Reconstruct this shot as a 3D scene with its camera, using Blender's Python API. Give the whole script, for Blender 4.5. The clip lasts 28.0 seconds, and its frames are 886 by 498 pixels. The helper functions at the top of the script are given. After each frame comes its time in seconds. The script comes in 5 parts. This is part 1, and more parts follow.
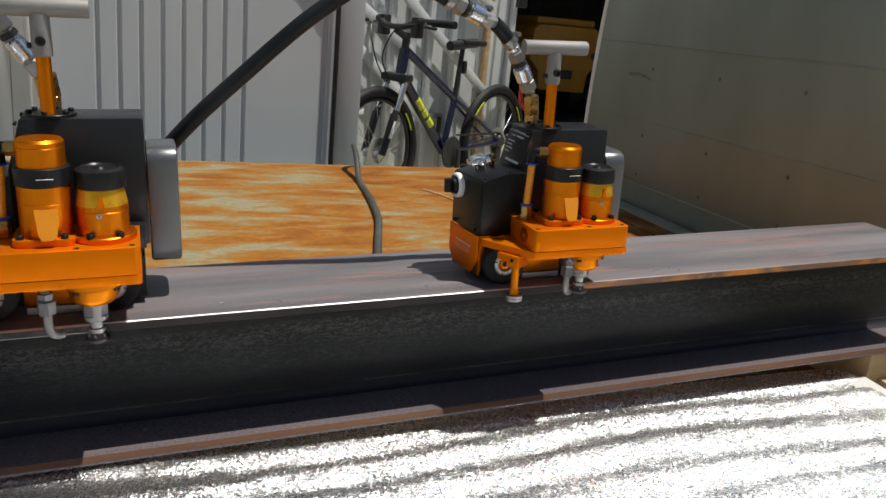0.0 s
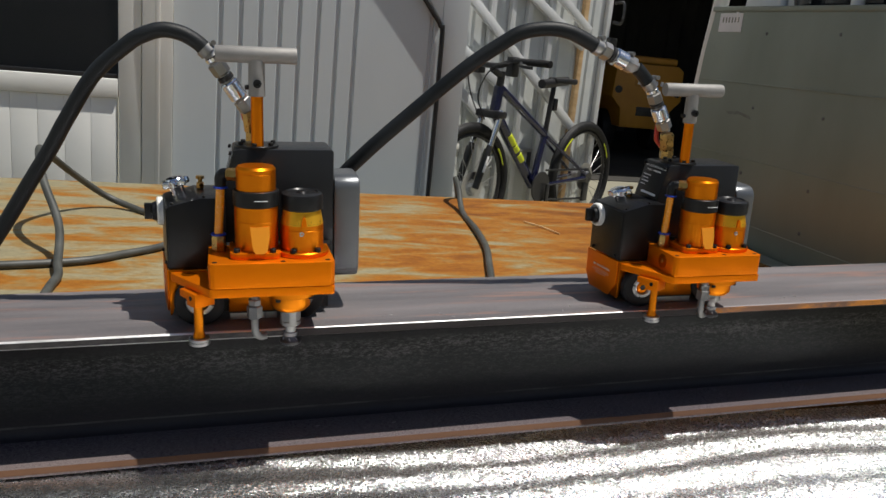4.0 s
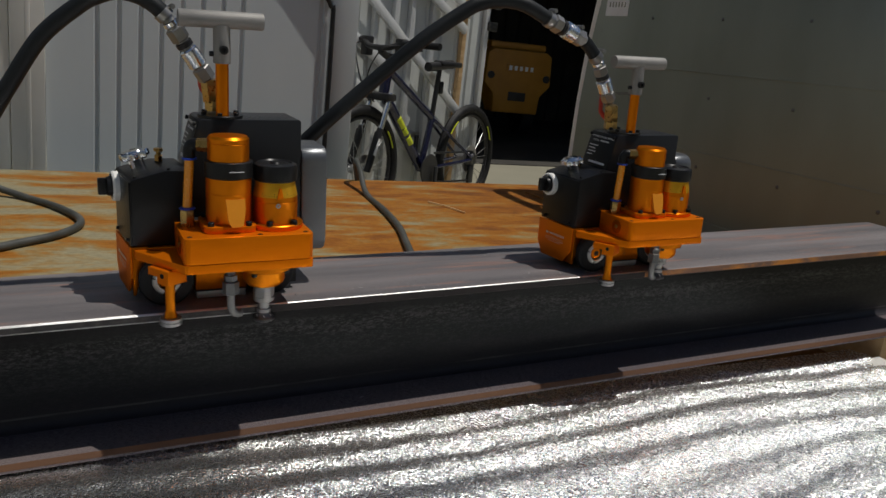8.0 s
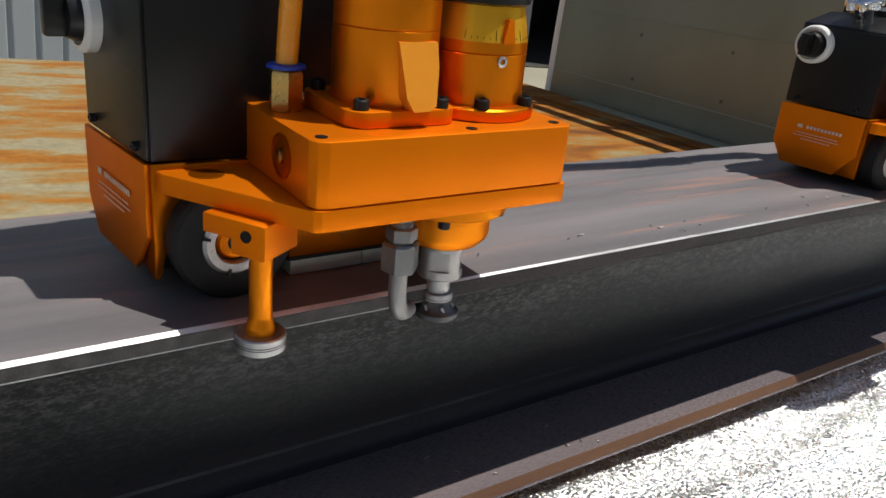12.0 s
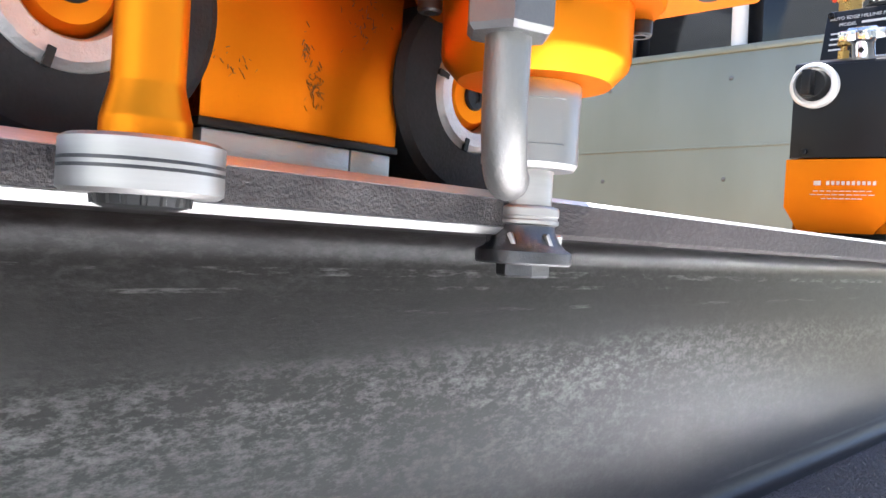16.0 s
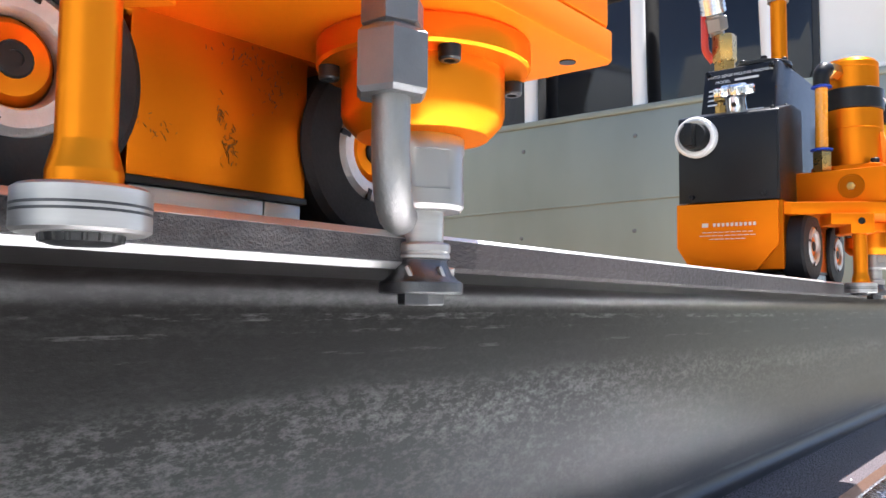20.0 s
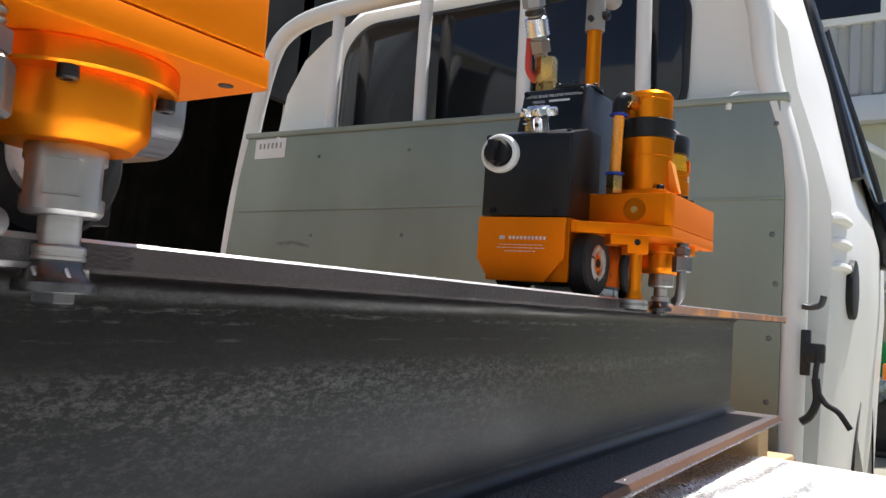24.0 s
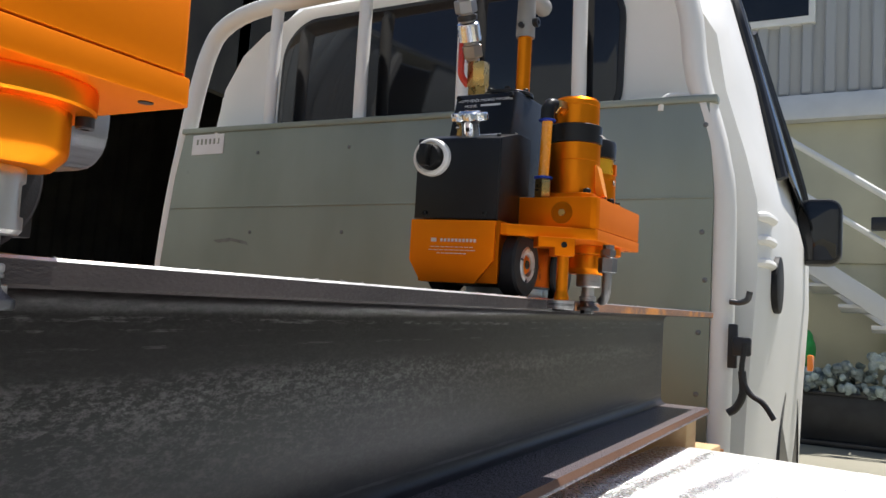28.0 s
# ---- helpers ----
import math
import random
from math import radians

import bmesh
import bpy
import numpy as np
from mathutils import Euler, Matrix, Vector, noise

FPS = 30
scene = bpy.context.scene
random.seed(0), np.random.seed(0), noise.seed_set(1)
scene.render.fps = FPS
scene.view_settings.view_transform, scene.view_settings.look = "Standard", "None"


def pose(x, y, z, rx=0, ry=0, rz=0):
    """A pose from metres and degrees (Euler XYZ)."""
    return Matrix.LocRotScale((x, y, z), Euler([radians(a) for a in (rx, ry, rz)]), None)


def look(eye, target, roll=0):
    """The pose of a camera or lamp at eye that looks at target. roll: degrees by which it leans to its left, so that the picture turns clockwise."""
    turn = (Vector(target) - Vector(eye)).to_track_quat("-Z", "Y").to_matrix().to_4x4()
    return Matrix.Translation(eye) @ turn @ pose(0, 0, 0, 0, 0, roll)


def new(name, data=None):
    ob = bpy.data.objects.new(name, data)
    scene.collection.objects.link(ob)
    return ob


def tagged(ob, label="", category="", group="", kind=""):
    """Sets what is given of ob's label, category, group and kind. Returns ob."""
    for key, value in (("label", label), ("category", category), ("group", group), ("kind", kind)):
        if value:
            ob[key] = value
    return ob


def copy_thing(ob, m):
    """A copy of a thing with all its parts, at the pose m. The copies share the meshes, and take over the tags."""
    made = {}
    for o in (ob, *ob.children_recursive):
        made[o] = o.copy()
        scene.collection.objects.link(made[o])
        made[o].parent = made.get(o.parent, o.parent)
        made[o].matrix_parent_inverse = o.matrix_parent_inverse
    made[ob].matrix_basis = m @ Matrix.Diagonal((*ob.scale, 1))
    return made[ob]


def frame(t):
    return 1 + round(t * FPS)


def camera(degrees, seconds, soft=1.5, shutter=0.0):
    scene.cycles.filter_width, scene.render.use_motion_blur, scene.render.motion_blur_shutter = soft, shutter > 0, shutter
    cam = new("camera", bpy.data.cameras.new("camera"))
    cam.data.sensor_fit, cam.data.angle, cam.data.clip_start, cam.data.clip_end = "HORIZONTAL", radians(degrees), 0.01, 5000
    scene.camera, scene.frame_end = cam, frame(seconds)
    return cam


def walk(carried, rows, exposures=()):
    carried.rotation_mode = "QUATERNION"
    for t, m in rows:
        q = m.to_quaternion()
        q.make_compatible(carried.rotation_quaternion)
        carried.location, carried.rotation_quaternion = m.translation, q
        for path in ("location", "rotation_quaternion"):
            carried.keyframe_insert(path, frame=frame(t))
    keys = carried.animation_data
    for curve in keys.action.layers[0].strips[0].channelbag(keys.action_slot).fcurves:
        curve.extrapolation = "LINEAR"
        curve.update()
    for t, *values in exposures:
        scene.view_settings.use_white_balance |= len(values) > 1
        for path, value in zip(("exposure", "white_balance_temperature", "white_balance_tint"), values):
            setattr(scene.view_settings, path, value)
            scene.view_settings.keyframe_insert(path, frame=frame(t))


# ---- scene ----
cam = camera(58.0, 28.0)
PATH = [
    (0, (0.1899, -1, 0.4097), (0.8799, 0.7764, -0.1961), 3.04),
    (0.5, (0.1849, -1.002, 0.4125), (0.8599, 0.7882, -0.1678), 2.89),
    (1, (0.1754, -1.011, 0.4076), (0.7965, 0.816, -0.117), 2.72),
    (1.5, (0.142, -1.014, 0.413), (0.7002, 0.8294, -0.1267), 2.70),
    (2, (0.1169, -1.019, 0.4122), (0.6614, 0.8297, -0.1212), 2.95),
    (2.5, (0.1049, -1.018, 0.414), (0.6093, 0.8444, -0.114), 2.75),
    (3, (0.0985, -1.025, 0.4143), (0.5992, 0.8359, -0.12), 2.59),
    (3.5, (0.0741, -1.059, 0.418), (0.578, 0.8012, -0.1183), 2.65),
    (5.5, (-0.0748, -1.087, 0.41), (0.6358, 0.7115, -0.0971), 4.29),
    (6, (-0.0845, -1.074, 0.3996), (0.6659, 0.6971, -0.1469), 4.60),
    (6.5, (-0.0937, -1.052, 0.3927), (0.6779, 0.7092, -0.1574), 3.80),
    (7, (-0.0959, -1.052, 0.3914), (0.6951, 0.7017, -0.1539), 3.74),
    (7.5, (-0.0974, -1.05, 0.3931), (0.7307, 0.6883, -0.1484), 3.84),
    (8, (-0.1099, -1.031, 0.3865), (0.7325, 0.7, -0.1563), 3.86),
    (8.5, (-0.104, -0.9745, 0.3635), (0.7459, 0.7509, -0.1843), 3.82),
    (9, (-0.0578, -0.8746, 0.3327), (0.7937, 0.8312, -0.2722), 3.98),
    (9.5, (-0.0203, -0.825, 0.3209), (0.8245, 0.874, -0.3124), 4.11),
    (10, (-0.0269, -0.7779, 0.2984), (0.8015, 0.9269, -0.3398), 4.12),
    (10.5, (-0.0671, -0.6897, 0.264), (0.8009, 0.9804, -0.4108), 4.51),
    (11, (-0.1143, -0.548, 0.2458), (0.8321, 1.062, -0.4703), 4.49),
    (11.5, (-0.1476, -0.4204, 0.2138), (0.9138, 1.116, -0.5037), 5.01),
    (12, (-0.1418, -0.3788, 0.2087), (0.9312, 1.137, -0.5323), 5.62),
    (12.5, (-0.1194, -0.3184, 0.1437), (0.9831, 1.254, -0.4149), 5.70),
    (13, (-0.1027, -0.2624, 0.0716), (1.016, 1.344, -0.3374), 6.64),
    (13.5, (-0.0793, -0.2205, 0.018), (1.094, 1.373, -0.2743), 5.34),
    (15.5, (-0.0593, -0.1593, -0.01776), (1.338, 1.269, -0.0843), 5.91),
    (16, (-0.06087, -0.1488, -0.0145), (1.37, 1.248, -0.03934), 3.50),
    (16.5, (-0.06171, -0.1453, -0.0186), (1.43, 1.186, -0.0002504), 1.74),
    (17, (-0.06435, -0.1442, -0.0226), (1.443, 1.171, 0.01949), 0.78),
    (17.5, (-0.0627, -0.1506, -0.01983), (1.455, 1.149, 0.04208), 0.60),
    (18, (-0.067, -0.1533, -0.01838), (1.457, 1.137, 0.09724), 0.12),
    (18.5, (-0.0714, -0.1584, -0.02073), (1.457, 1.125, 0.1008), 0.20),
    (19, (-0.0721, -0.1631, -0.02248), (1.461, 1.115, 0.1053), 0.15),
    (19.5, (-0.07888, -0.1676, -0.02249), (1.462, 1.1, 0.1095), 0.45),
    (20, (-0.07885, -0.1766, -0.02431), (1.466, 1.086, 0.1183), 0.57),
    (20.5, (-0.06893, -0.1871, -0.02672), (1.48, 1.068, 0.1248), 0.24),
    (21, (-0.06571, -0.2025, -0.02714), (1.488, 1.05, 0.113), 0.52),
    (21.5, (-0.0581, -0.2187, -0.0256), (1.514, 1.011, 0.1101), 0.84),
    (22, (-0.0536, -0.2312, -0.025), (1.565, 0.9352, 0.1111), 1.22),
    (22.5, (-0.0555, -0.2455, -0.0227), (1.564, 0.9206, 0.1048), 2.62),
    (24.5, (-0.0392, -0.2777, -0.012), (1.645, 0.7931, 0.1211), 3.81),
    (25, (-0.0406, -0.2812, -0.0096), (1.644, 0.7902, 0.1218), 3.85),
    (25.5, (-0.0466, -0.285, -0.0084), (1.635, 0.7886, 0.1236), 3.74),
    (26, (-0.0491, -0.2877, -0.0068), (1.661, 0.7413, 0.1264), 3.57),
    (26.5, (-0.0512, -0.2905, -0.0061), (1.667, 0.7246, 0.1314), 3.42),
    (27, (-0.0527, -0.2922, -0.0045), (1.665, 0.7228, 0.1306), 3.36),
    (27.5, (-0.053, -0.295, -0.0057), (1.667, 0.7181, 0.125), 3.36),
    (28, (-0.0485, -0.2898, -0.0076), (1.7, 0.6724, 0.1205), 3.34),
]
EXPOSURES = [(0, 0, 6400, 10), (0.5, -0.15, 6400, 10), (1, -0.4, 6400, 10), (1.5, -0.2, 6400, 10), (2, 0, 6400, 10), (3, 0, 6400, 10), (5.5, -0.45, 6400, 10), (6, -0.65, 6400, 10), (7, -0.75, 6400, 10), (8, -0.75, 6400, 10), (9, -0.9, 6400, 10), (10.3, -1, 6400, 10), (11, -1.22, 6400, 10), (11.2, -1.15, 6400, 10), (11.8, -0.15, 6400, 10), (12.4, 0.3, 6300, 10), (13, 1.12, 6150, 12), (13.6, 1.6, 6090, 14), (15.5, 2.36, 6020, 14), (16.5, 2.38, 6020, 14), (17.5, 2.3, 6020, 14), (18.5, 2.17, 6020, 14), (19, 2.02, 6020, 14), (20, 1.93, 6020, 14), (20.8, 1.42, 6020, 14), (22, 0.9, 6000, 14), (24.5, 0.86, 6250, 12), (28, 0.68, 6250, 12)]
# the beam is propped up at the cab end: beam frame to level world
LEVEL = pose(0, 0, 0, 0.57, -2.86, 0)
walk(cam, [(t, LEVEL @ look(eye, target, roll)) for t, eye, target, roll in PATH], EXPOSURES)

# ---- light
world = bpy.data.worlds.new("sky")
scene.world = world
world.use_nodes = True
sky_nodes = world.node_tree.nodes
sky = sky_nodes.new("ShaderNodeTexSky")
sky.sky_type, sky.sun_disc = "NISHITA", False
SUN_WAY = Vector((0.29, -0.13, 1.0)).normalized()
sky.sun_elevation = math.asin(SUN_WAY.z)
sky.sun_rotation = math.atan2(SUN_WAY.x, SUN_WAY.y)
world.node_tree.links.new(sky.outputs[0], sky_nodes["Background"].inputs[0])
sky_nodes["Background"].inputs[1].default_value = 0.075
sun = new("sun", bpy.data.lights.new("sun", "SUN"))
sun.data.energy, sun.data.angle, sun.data.color = 5.0, 0.0095, (1.0, 0.95, 0.87)
sun.matrix_world = look(SUN_WAY * 30, (0, 0, 0))


# ---- materials
def material(name, dark, light, rough=0.5, metal=0.0, scale=8.0, detail=6.0, bump=0.0, bump_scale=200.0, stretch=(1, 1, 1), spread=0.15,
             rough_var=0.15, spots=None, spot_scale=30.0, spot_at=0.6, vary=0.0, coat=0.0, transmission=0.0):
    """Two colours mixed by broad and fine noise, optional spots of a third, fine relief."""
    m = bpy.data.materials.new(name)
    m.use_nodes = True
    n, l = m.node_tree.nodes, m.node_tree.links
    b = n["Principled BSDF"]
    co = n.new("ShaderNodeTexCoord")
    mp = n.new("ShaderNodeMapping")
    mp.inputs["Scale"].default_value = stretch
    l.new(co.outputs["Object"], mp.inputs[0])
    big = n.new("ShaderNodeTexNoise")
    big.inputs["Scale"].default_value, big.inputs["Detail"].default_value = scale, detail
    l.new(mp.outputs[0], big.inputs["Vector"])
    ramp = n.new("ShaderNodeValToRGB")
    ramp.color_ramp.elements[0].position, ramp.color_ramp.elements[1].position = 0.5 - spread, 0.5 + spread
    ramp.color_ramp.elements[0].color, ramp.color_ramp.elements[1].color = (*dark, 1), (*light, 1)
    l.new(big.outputs["Fac"], ramp.inputs[0])
    colour = ramp.outputs[0]
    fine = n.new("ShaderNodeTexNoise")
    fine.inputs["Scale"].default_value, fine.inputs["Detail"].default_value = bump_scale, 4
    l.new(mp.outputs[0], fine.inputs["Vector"])
    if spots:
        sp = n.new("ShaderNodeTexNoise")
        sp.inputs["Scale"].default_value, sp.inputs["Detail"].default_value, sp.inputs["Roughness"].default_value = spot_scale, 8, 0.7
        l.new(mp.outputs[0], sp.inputs["Vector"])
        sr = n.new("ShaderNodeValToRGB")
        sr.color_ramp.elements[0].position, sr.color_ramp.elements[1].position = spot_at, spot_at + 0.08
        l.new(sp.outputs["Fac"], sr.inputs[0])
        mix = n.new("ShaderNodeMix")
        mix.data_type = "RGBA"
        l.new(sr.outputs[0], mix.inputs[0])
        l.new(colour, mix.inputs[6])
        mix.inputs[7].default_value = (*spots, 1)
        colour = mix.outputs[2]
    if vary:
        info = n.new("ShaderNodeObjectInfo")
        hsv = n.new("ShaderNodeHueSaturation")
        ma = n.new("ShaderNodeMapRange")
        ma.inputs[3].default_value, ma.inputs[4].default_value = 1 - vary, 1 + vary
        l.new(info.outputs["Random"], ma.inputs[0])
        l.new(ma.outputs[0], hsv.inputs["Value"])
        l.new(colour, hsv.inputs["Color"])
        colour = hsv.outputs[0]
    l.new(colour, b.inputs["Base Color"])
    b.inputs["Metallic"].default_value = metal
    rr = n.new("ShaderNodeMapRange")
    rr.inputs[3].default_value, rr.inputs[4].default_value = max(0.03, rough - rough_var), min(1, rough + rough_var)
    l.new(fine.outputs["Fac"], rr.inputs[0])
    l.new(rr.outputs[0], b.inputs["Roughness"])
    b.inputs["Coat Weight"].default_value = coat
    b.inputs["Transmission Weight"].default_value = transmission
    if bump:
        bp = n.new("ShaderNodeBump")
        bp.inputs["Strength"].default_value, bp.inputs["Distance"].default_value = bump, 0.002
        l.new(fine.outputs["Fac"], bp.inputs["Height"])
        l.new(bp.outputs[0], b.inputs["Normal"])
    return m


mill_scale = material("mill_scale", (0.022, 0.022, 0.024), (0.055, 0.054, 0.056), 0.5, 0.35, 7, 9, 0.4, 380, (0.3, 1, 2.2), 0.22, 0.15, (0.1, 0.097, 0.095), 120, 0.55)
flange_top = material("flange_scale", (0.13, 0.122, 0.126), (0.23, 0.208, 0.208), 0.5, 0.3, 5, 9, 0.25, 500, (0.3, 3.5, 1), 0.11, 0.15, (0.27, 0.175, 0.15), 9, 0.53)
edge_raw = material("raw_edge", (0.14, 0.08, 0.055), (0.32, 0.15, 0.07), 0.6, 0.2, 20, 6, 0.4, 600, (0.5, 1, 1), 0.2, 0.1, (0.55, 0.21, 0.03), 10, 0.5)
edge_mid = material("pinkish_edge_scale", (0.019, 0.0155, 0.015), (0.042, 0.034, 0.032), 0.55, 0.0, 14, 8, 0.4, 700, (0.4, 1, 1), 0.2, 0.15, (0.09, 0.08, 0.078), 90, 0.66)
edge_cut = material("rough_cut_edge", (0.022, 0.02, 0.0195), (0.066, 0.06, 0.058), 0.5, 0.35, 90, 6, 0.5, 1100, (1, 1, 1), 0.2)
bright = material("milled_steel", (0.4, 0.39, 0.38), (0.72, 0.71, 0.69), 0.46, 0.9, 24, 7, 0.2, 900, (0.35, 3, 3), 0.12)
orange_turned = material("orange_anodised", (0.71, 0.187, 0.0055), (0.79, 0.23, 0.008), 0.33, 0.88, 12, 5, 0.0, 1400, (1, 1, 0.25), 0.2, 0.04)
orange = material("orange_bead_blasted", (0.74, 0.17, 0.002), (0.81, 0.197, 0.003), 0.42, 0.6, 9, 6, 0.06, 1800, (1, 1, 0.6), 0.22, 0.08)
skirt_orange = material("satin_orange_cover", (0.74, 0.165, 0.003), (0.81, 0.19, 0.004), 0.36, 0.5, 9, 6, 0.05, 1800, (1, 1, 0.6), 0.22, 0.08)
# oil spots on an orange whose base is darkened for shade under the plate
orange_oil_shade = material("oily_shaded_orange", (0.42, 0.103, 0.002), (0.53, 0.136, 0.003), 0.34, 0.9, 12, 5, 0.0, 900, (1, 1, 1), 0.2, 0.1, (0.07, 0.024, 0.008), 20, 0.57)
gold = material("gold_anodised", (0.82, 0.4, 0.02), (0.9, 0.48, 0.035), 0.38, 0.7, 14, 4, 0.0, 1500, (1, 1, 0.2), 0.2, 0.08)
black_paint = material("black_powder_coat", (0.0045, 0.0045, 0.005), (0.0085, 0.0085, 0.009), 0.32, 0.0, 10, 5, 0.12, 1600, rough_var=0.08)
grey_paint = material("graphite_hammer_coat", (0.015, 0.0155, 0.0165), (0.025, 0.026, 0.0275), 0.32, 0.2, 8, 5, 0.15, 1500, rough_var=0.08)
silver_paint = material("light_grey_metal_cover", (0.115, 0.123, 0.13), (0.155, 0.163, 0.17), 0.3, 0.5, 8, 4, 0.1, 1500, rough_var=0.06)
cast_grey = material("cast_grey_handle", (0.21, 0.2, 0.187), (0.29, 0.28, 0.262), 0.6, 0.35, 14, 5, 0.2, 1200)
chrome = material("chrome", (0.75, 0.75, 0.75), (0.85, 0.85, 0.85), 0.12, 1.0, 6, 3, rough_var=0.06)
machined = material("turned_steel", (0.36, 0.35, 0.335), (0.52, 0.505, 0.485), 0.42, 1.0, 22, 5, 0.0, 1500, (1, 1, 9), 0.22, 0.1, (0.22, 0.21, 0.195), 60, 0.66)
dark_steel = material("tool_steel", (0.05, 0.05, 0.052), (0.11, 0.11, 0.112), 0.36, 0.9, 50, 5, 0.15, 1500)
zinc = material("zinc_plated_nut", (0.14, 0.14, 0.14), (0.21, 0.21, 0.205), 0.42, 0.85, 30, 4, 0.1, 1400)
shoe_zinc = material("galvanised_shoe", (0.42, 0.47, 0.46), (0.58, 0.62, 0.6), 0.4, 0.7, 25, 6, 0.15, 800, (0.4, 1, 1), spots=(0.25, 0.25, 0.24), spot_scale=60)
black_oxide = material("black_oxide", (0.01, 0.01, 0.01), (0.025, 0.025, 0.025), 0.35, 0.4, 20, 4)
rubber = material("tyre_rubber", (0.007, 0.007, 0.0075), (0.016, 0.016, 0.017), 0.6, 0.0, 30, 6, 0.15, 900)
hose_rubber = material("hose_rubber", (0.006, 0.0075, 0.008), (0.013, 0.015, 0.016), 0.48, 0.0, 12, 6, 0.2, 700)
cable_grey = material("grey_cable", (0.04, 0.042, 0.036), (0.07, 0.072, 0.064), 0.5, 0.0, 12, 5, 0.1, 500)
brass = material("brass", (0.45, 0.27, 0.08), (0.6, 0.38, 0.13), 0.3, 1.0, 20, 4)
white_plastic = material("white_plastic", (0.68, 0.67, 0.63), (0.76, 0.75, 0.71), 0.4, 0, 12, 4)
blue_plastic = material("blue_plastic", (0.005, 0.03, 0.3), (0.01, 0.05, 0.4), 0.35)
red_lever = material("red_lever", (0.5, 0.03, 0.02), (0.62, 0.06, 0.03), 0.4)
amber_tube = material("amber_tube", (0.75, 0.27, 0.01), (0.85, 0.34, 0.02), 0.25, 0.0, 10, 3, coat=0.4)
ink_white = material("white_print", (0.7, 0.7, 0.7), (0.78, 0.78, 0.78), 0.6)
guard_paint = material("weathered_olive_grey_panel", (0.19, 0.208, 0.165), (0.315, 0.338, 0.282), 0.42, 0.45, 1.7, 10, 0.12, 300, (1, 1, 0.45), 0.2, 0.1, (0.15, 0.15, 0.115), 5, 0.66)
scrape_grey = material("grey_scrape", (0.12, 0.12, 0.105), (0.2, 0.205, 0.185), 0.6, 0.1, 40, 5)
office_grey = material("warm_grey_sheet", (0.4, 0.4, 0.385), (0.48, 0.48, 0.46), 0.6, 0.05, 2.0, 7, 0.05, 150, (1, 1, 0.3), 0.25)
truck_white = material("truck_white_paint", (0.76, 0.75, 0.71), (0.82, 0.81, 0.775), 0.42, 0.0, 3, 6, 0.0, 200, rough_var=0.04)
glass_dark = material("tinted_glass", (0.006, 0.006, 0.007), (0.012, 0.012, 0.013), 0.06, 0.0, 3, 2, rough_var=0.03)
black_trim = material("black_trim", (0.012, 0.012, 0.013), (0.025, 0.025, 0.026), 0.4)
amber_lens = material("amber_lens", (0.8, 0.2, 0.02), (0.85, 0.25, 0.03), 0.2)
pine = material("pine_timber", (0.5, 0.32, 0.15), (0.62, 0.43, 0.23), 0.6, 0, 6, 8, 0.25, 120, (0.4, 6, 6))
wall_grey = material("grey_sheet_wall", (0.53, 0.575, 0.595), (0.6, 0.645, 0.66), 0.5, 0.1, 2.5, 7, 0.08, 150, (1, 1, 0.25), 0.25)
post_grey = material("pale_grey_post", (0.58, 0.59, 0.59), (0.66, 0.67, 0.66), 0.5, 0.1, 3, 6)
door_white = material("white_door_panel", (0.72, 0.72, 0.68), (0.8, 0.8, 0.76), 0.45, 0, 3, 6, 0.05, 200)
gate_grey = material("pale_gate_sheet", (0.52, 0.54, 0.53), (0.64, 0.66, 0.64), 0.5, 0.1, 3, 7, spots=(0.3, 0.17, 0.08), spot_scale=6, spot_at=0.7)
concrete = material("dusty_concrete_ground", (0.2, 0.19, 0.14), (0.3, 0.28, 0.21), 0.85, 0, 0.7, 10, 0.4, 60, spread=0.25, spots=(0.16, 0.15, 0.12), spot_scale=2.0, spot_at=0.66)
# near-black colour stands for the unlit inside of the shed
shed_shade = material("shaded_shed_sheet", (0.028, 0.026, 0.022), (0.05, 0.045, 0.036), 0.8, 0, 2, 6)
loader_yellow = material("yellow_machine_paint", (0.36, 0.16, 0.01), (0.43, 0.2, 0.015), 0.5, 0, 4, 6, spots=(0.2, 0.1, 0.02), spot_scale=9, spot_at=0.68)
cream_wall = material("cream_panel_wall", (0.5, 0.47, 0.32), (0.58, 0.55, 0.38), 0.6, 0, 1.5, 6)
bag_plastic = material("clear_plastic_waste", (0.18, 0.23, 0.22), (0.46, 0.52, 0.5), 0.25, 0, 9, 8, 0.6, 60, spread=0.2, vary=0.5)
green_bag = material("green_net_bag", (0.02, 0.3, 0.06), (0.03, 0.4, 0.1), 0.5, 0, 9)
bike_navy = material("navy_frame_paint", (0.006, 0.008, 0.03), (0.01, 0.011, 0.05), 0.25, 0.2, coat=0.6)
bike_yellow = material("lime_decal", (0.6, 0.68, 0.02), (0.68, 0.75, 0.03), 0.4)
alloy = material("brushed_alloy", (0.4, 0.4, 0.4), (0.52, 0.52, 0.52), 0.35, 0.9)
fitting_steel = material("dull_plated_steel", (0.26, 0.255, 0.24), (0.38, 0.37, 0.355), 0.4, 0.95, 8, 3, 0.0, 900, rough_var=0.06)
pipe_steel = material("hand_worn_steel_pipe", (0.17, 0.165, 0.158), (0.27, 0.265, 0.255), 0.46, 0.85, 40, 6, 0.12, 900, (1, 1, 0.5), 0.2, 0.1, (0.36, 0.35, 0.34), 70, 0.63)
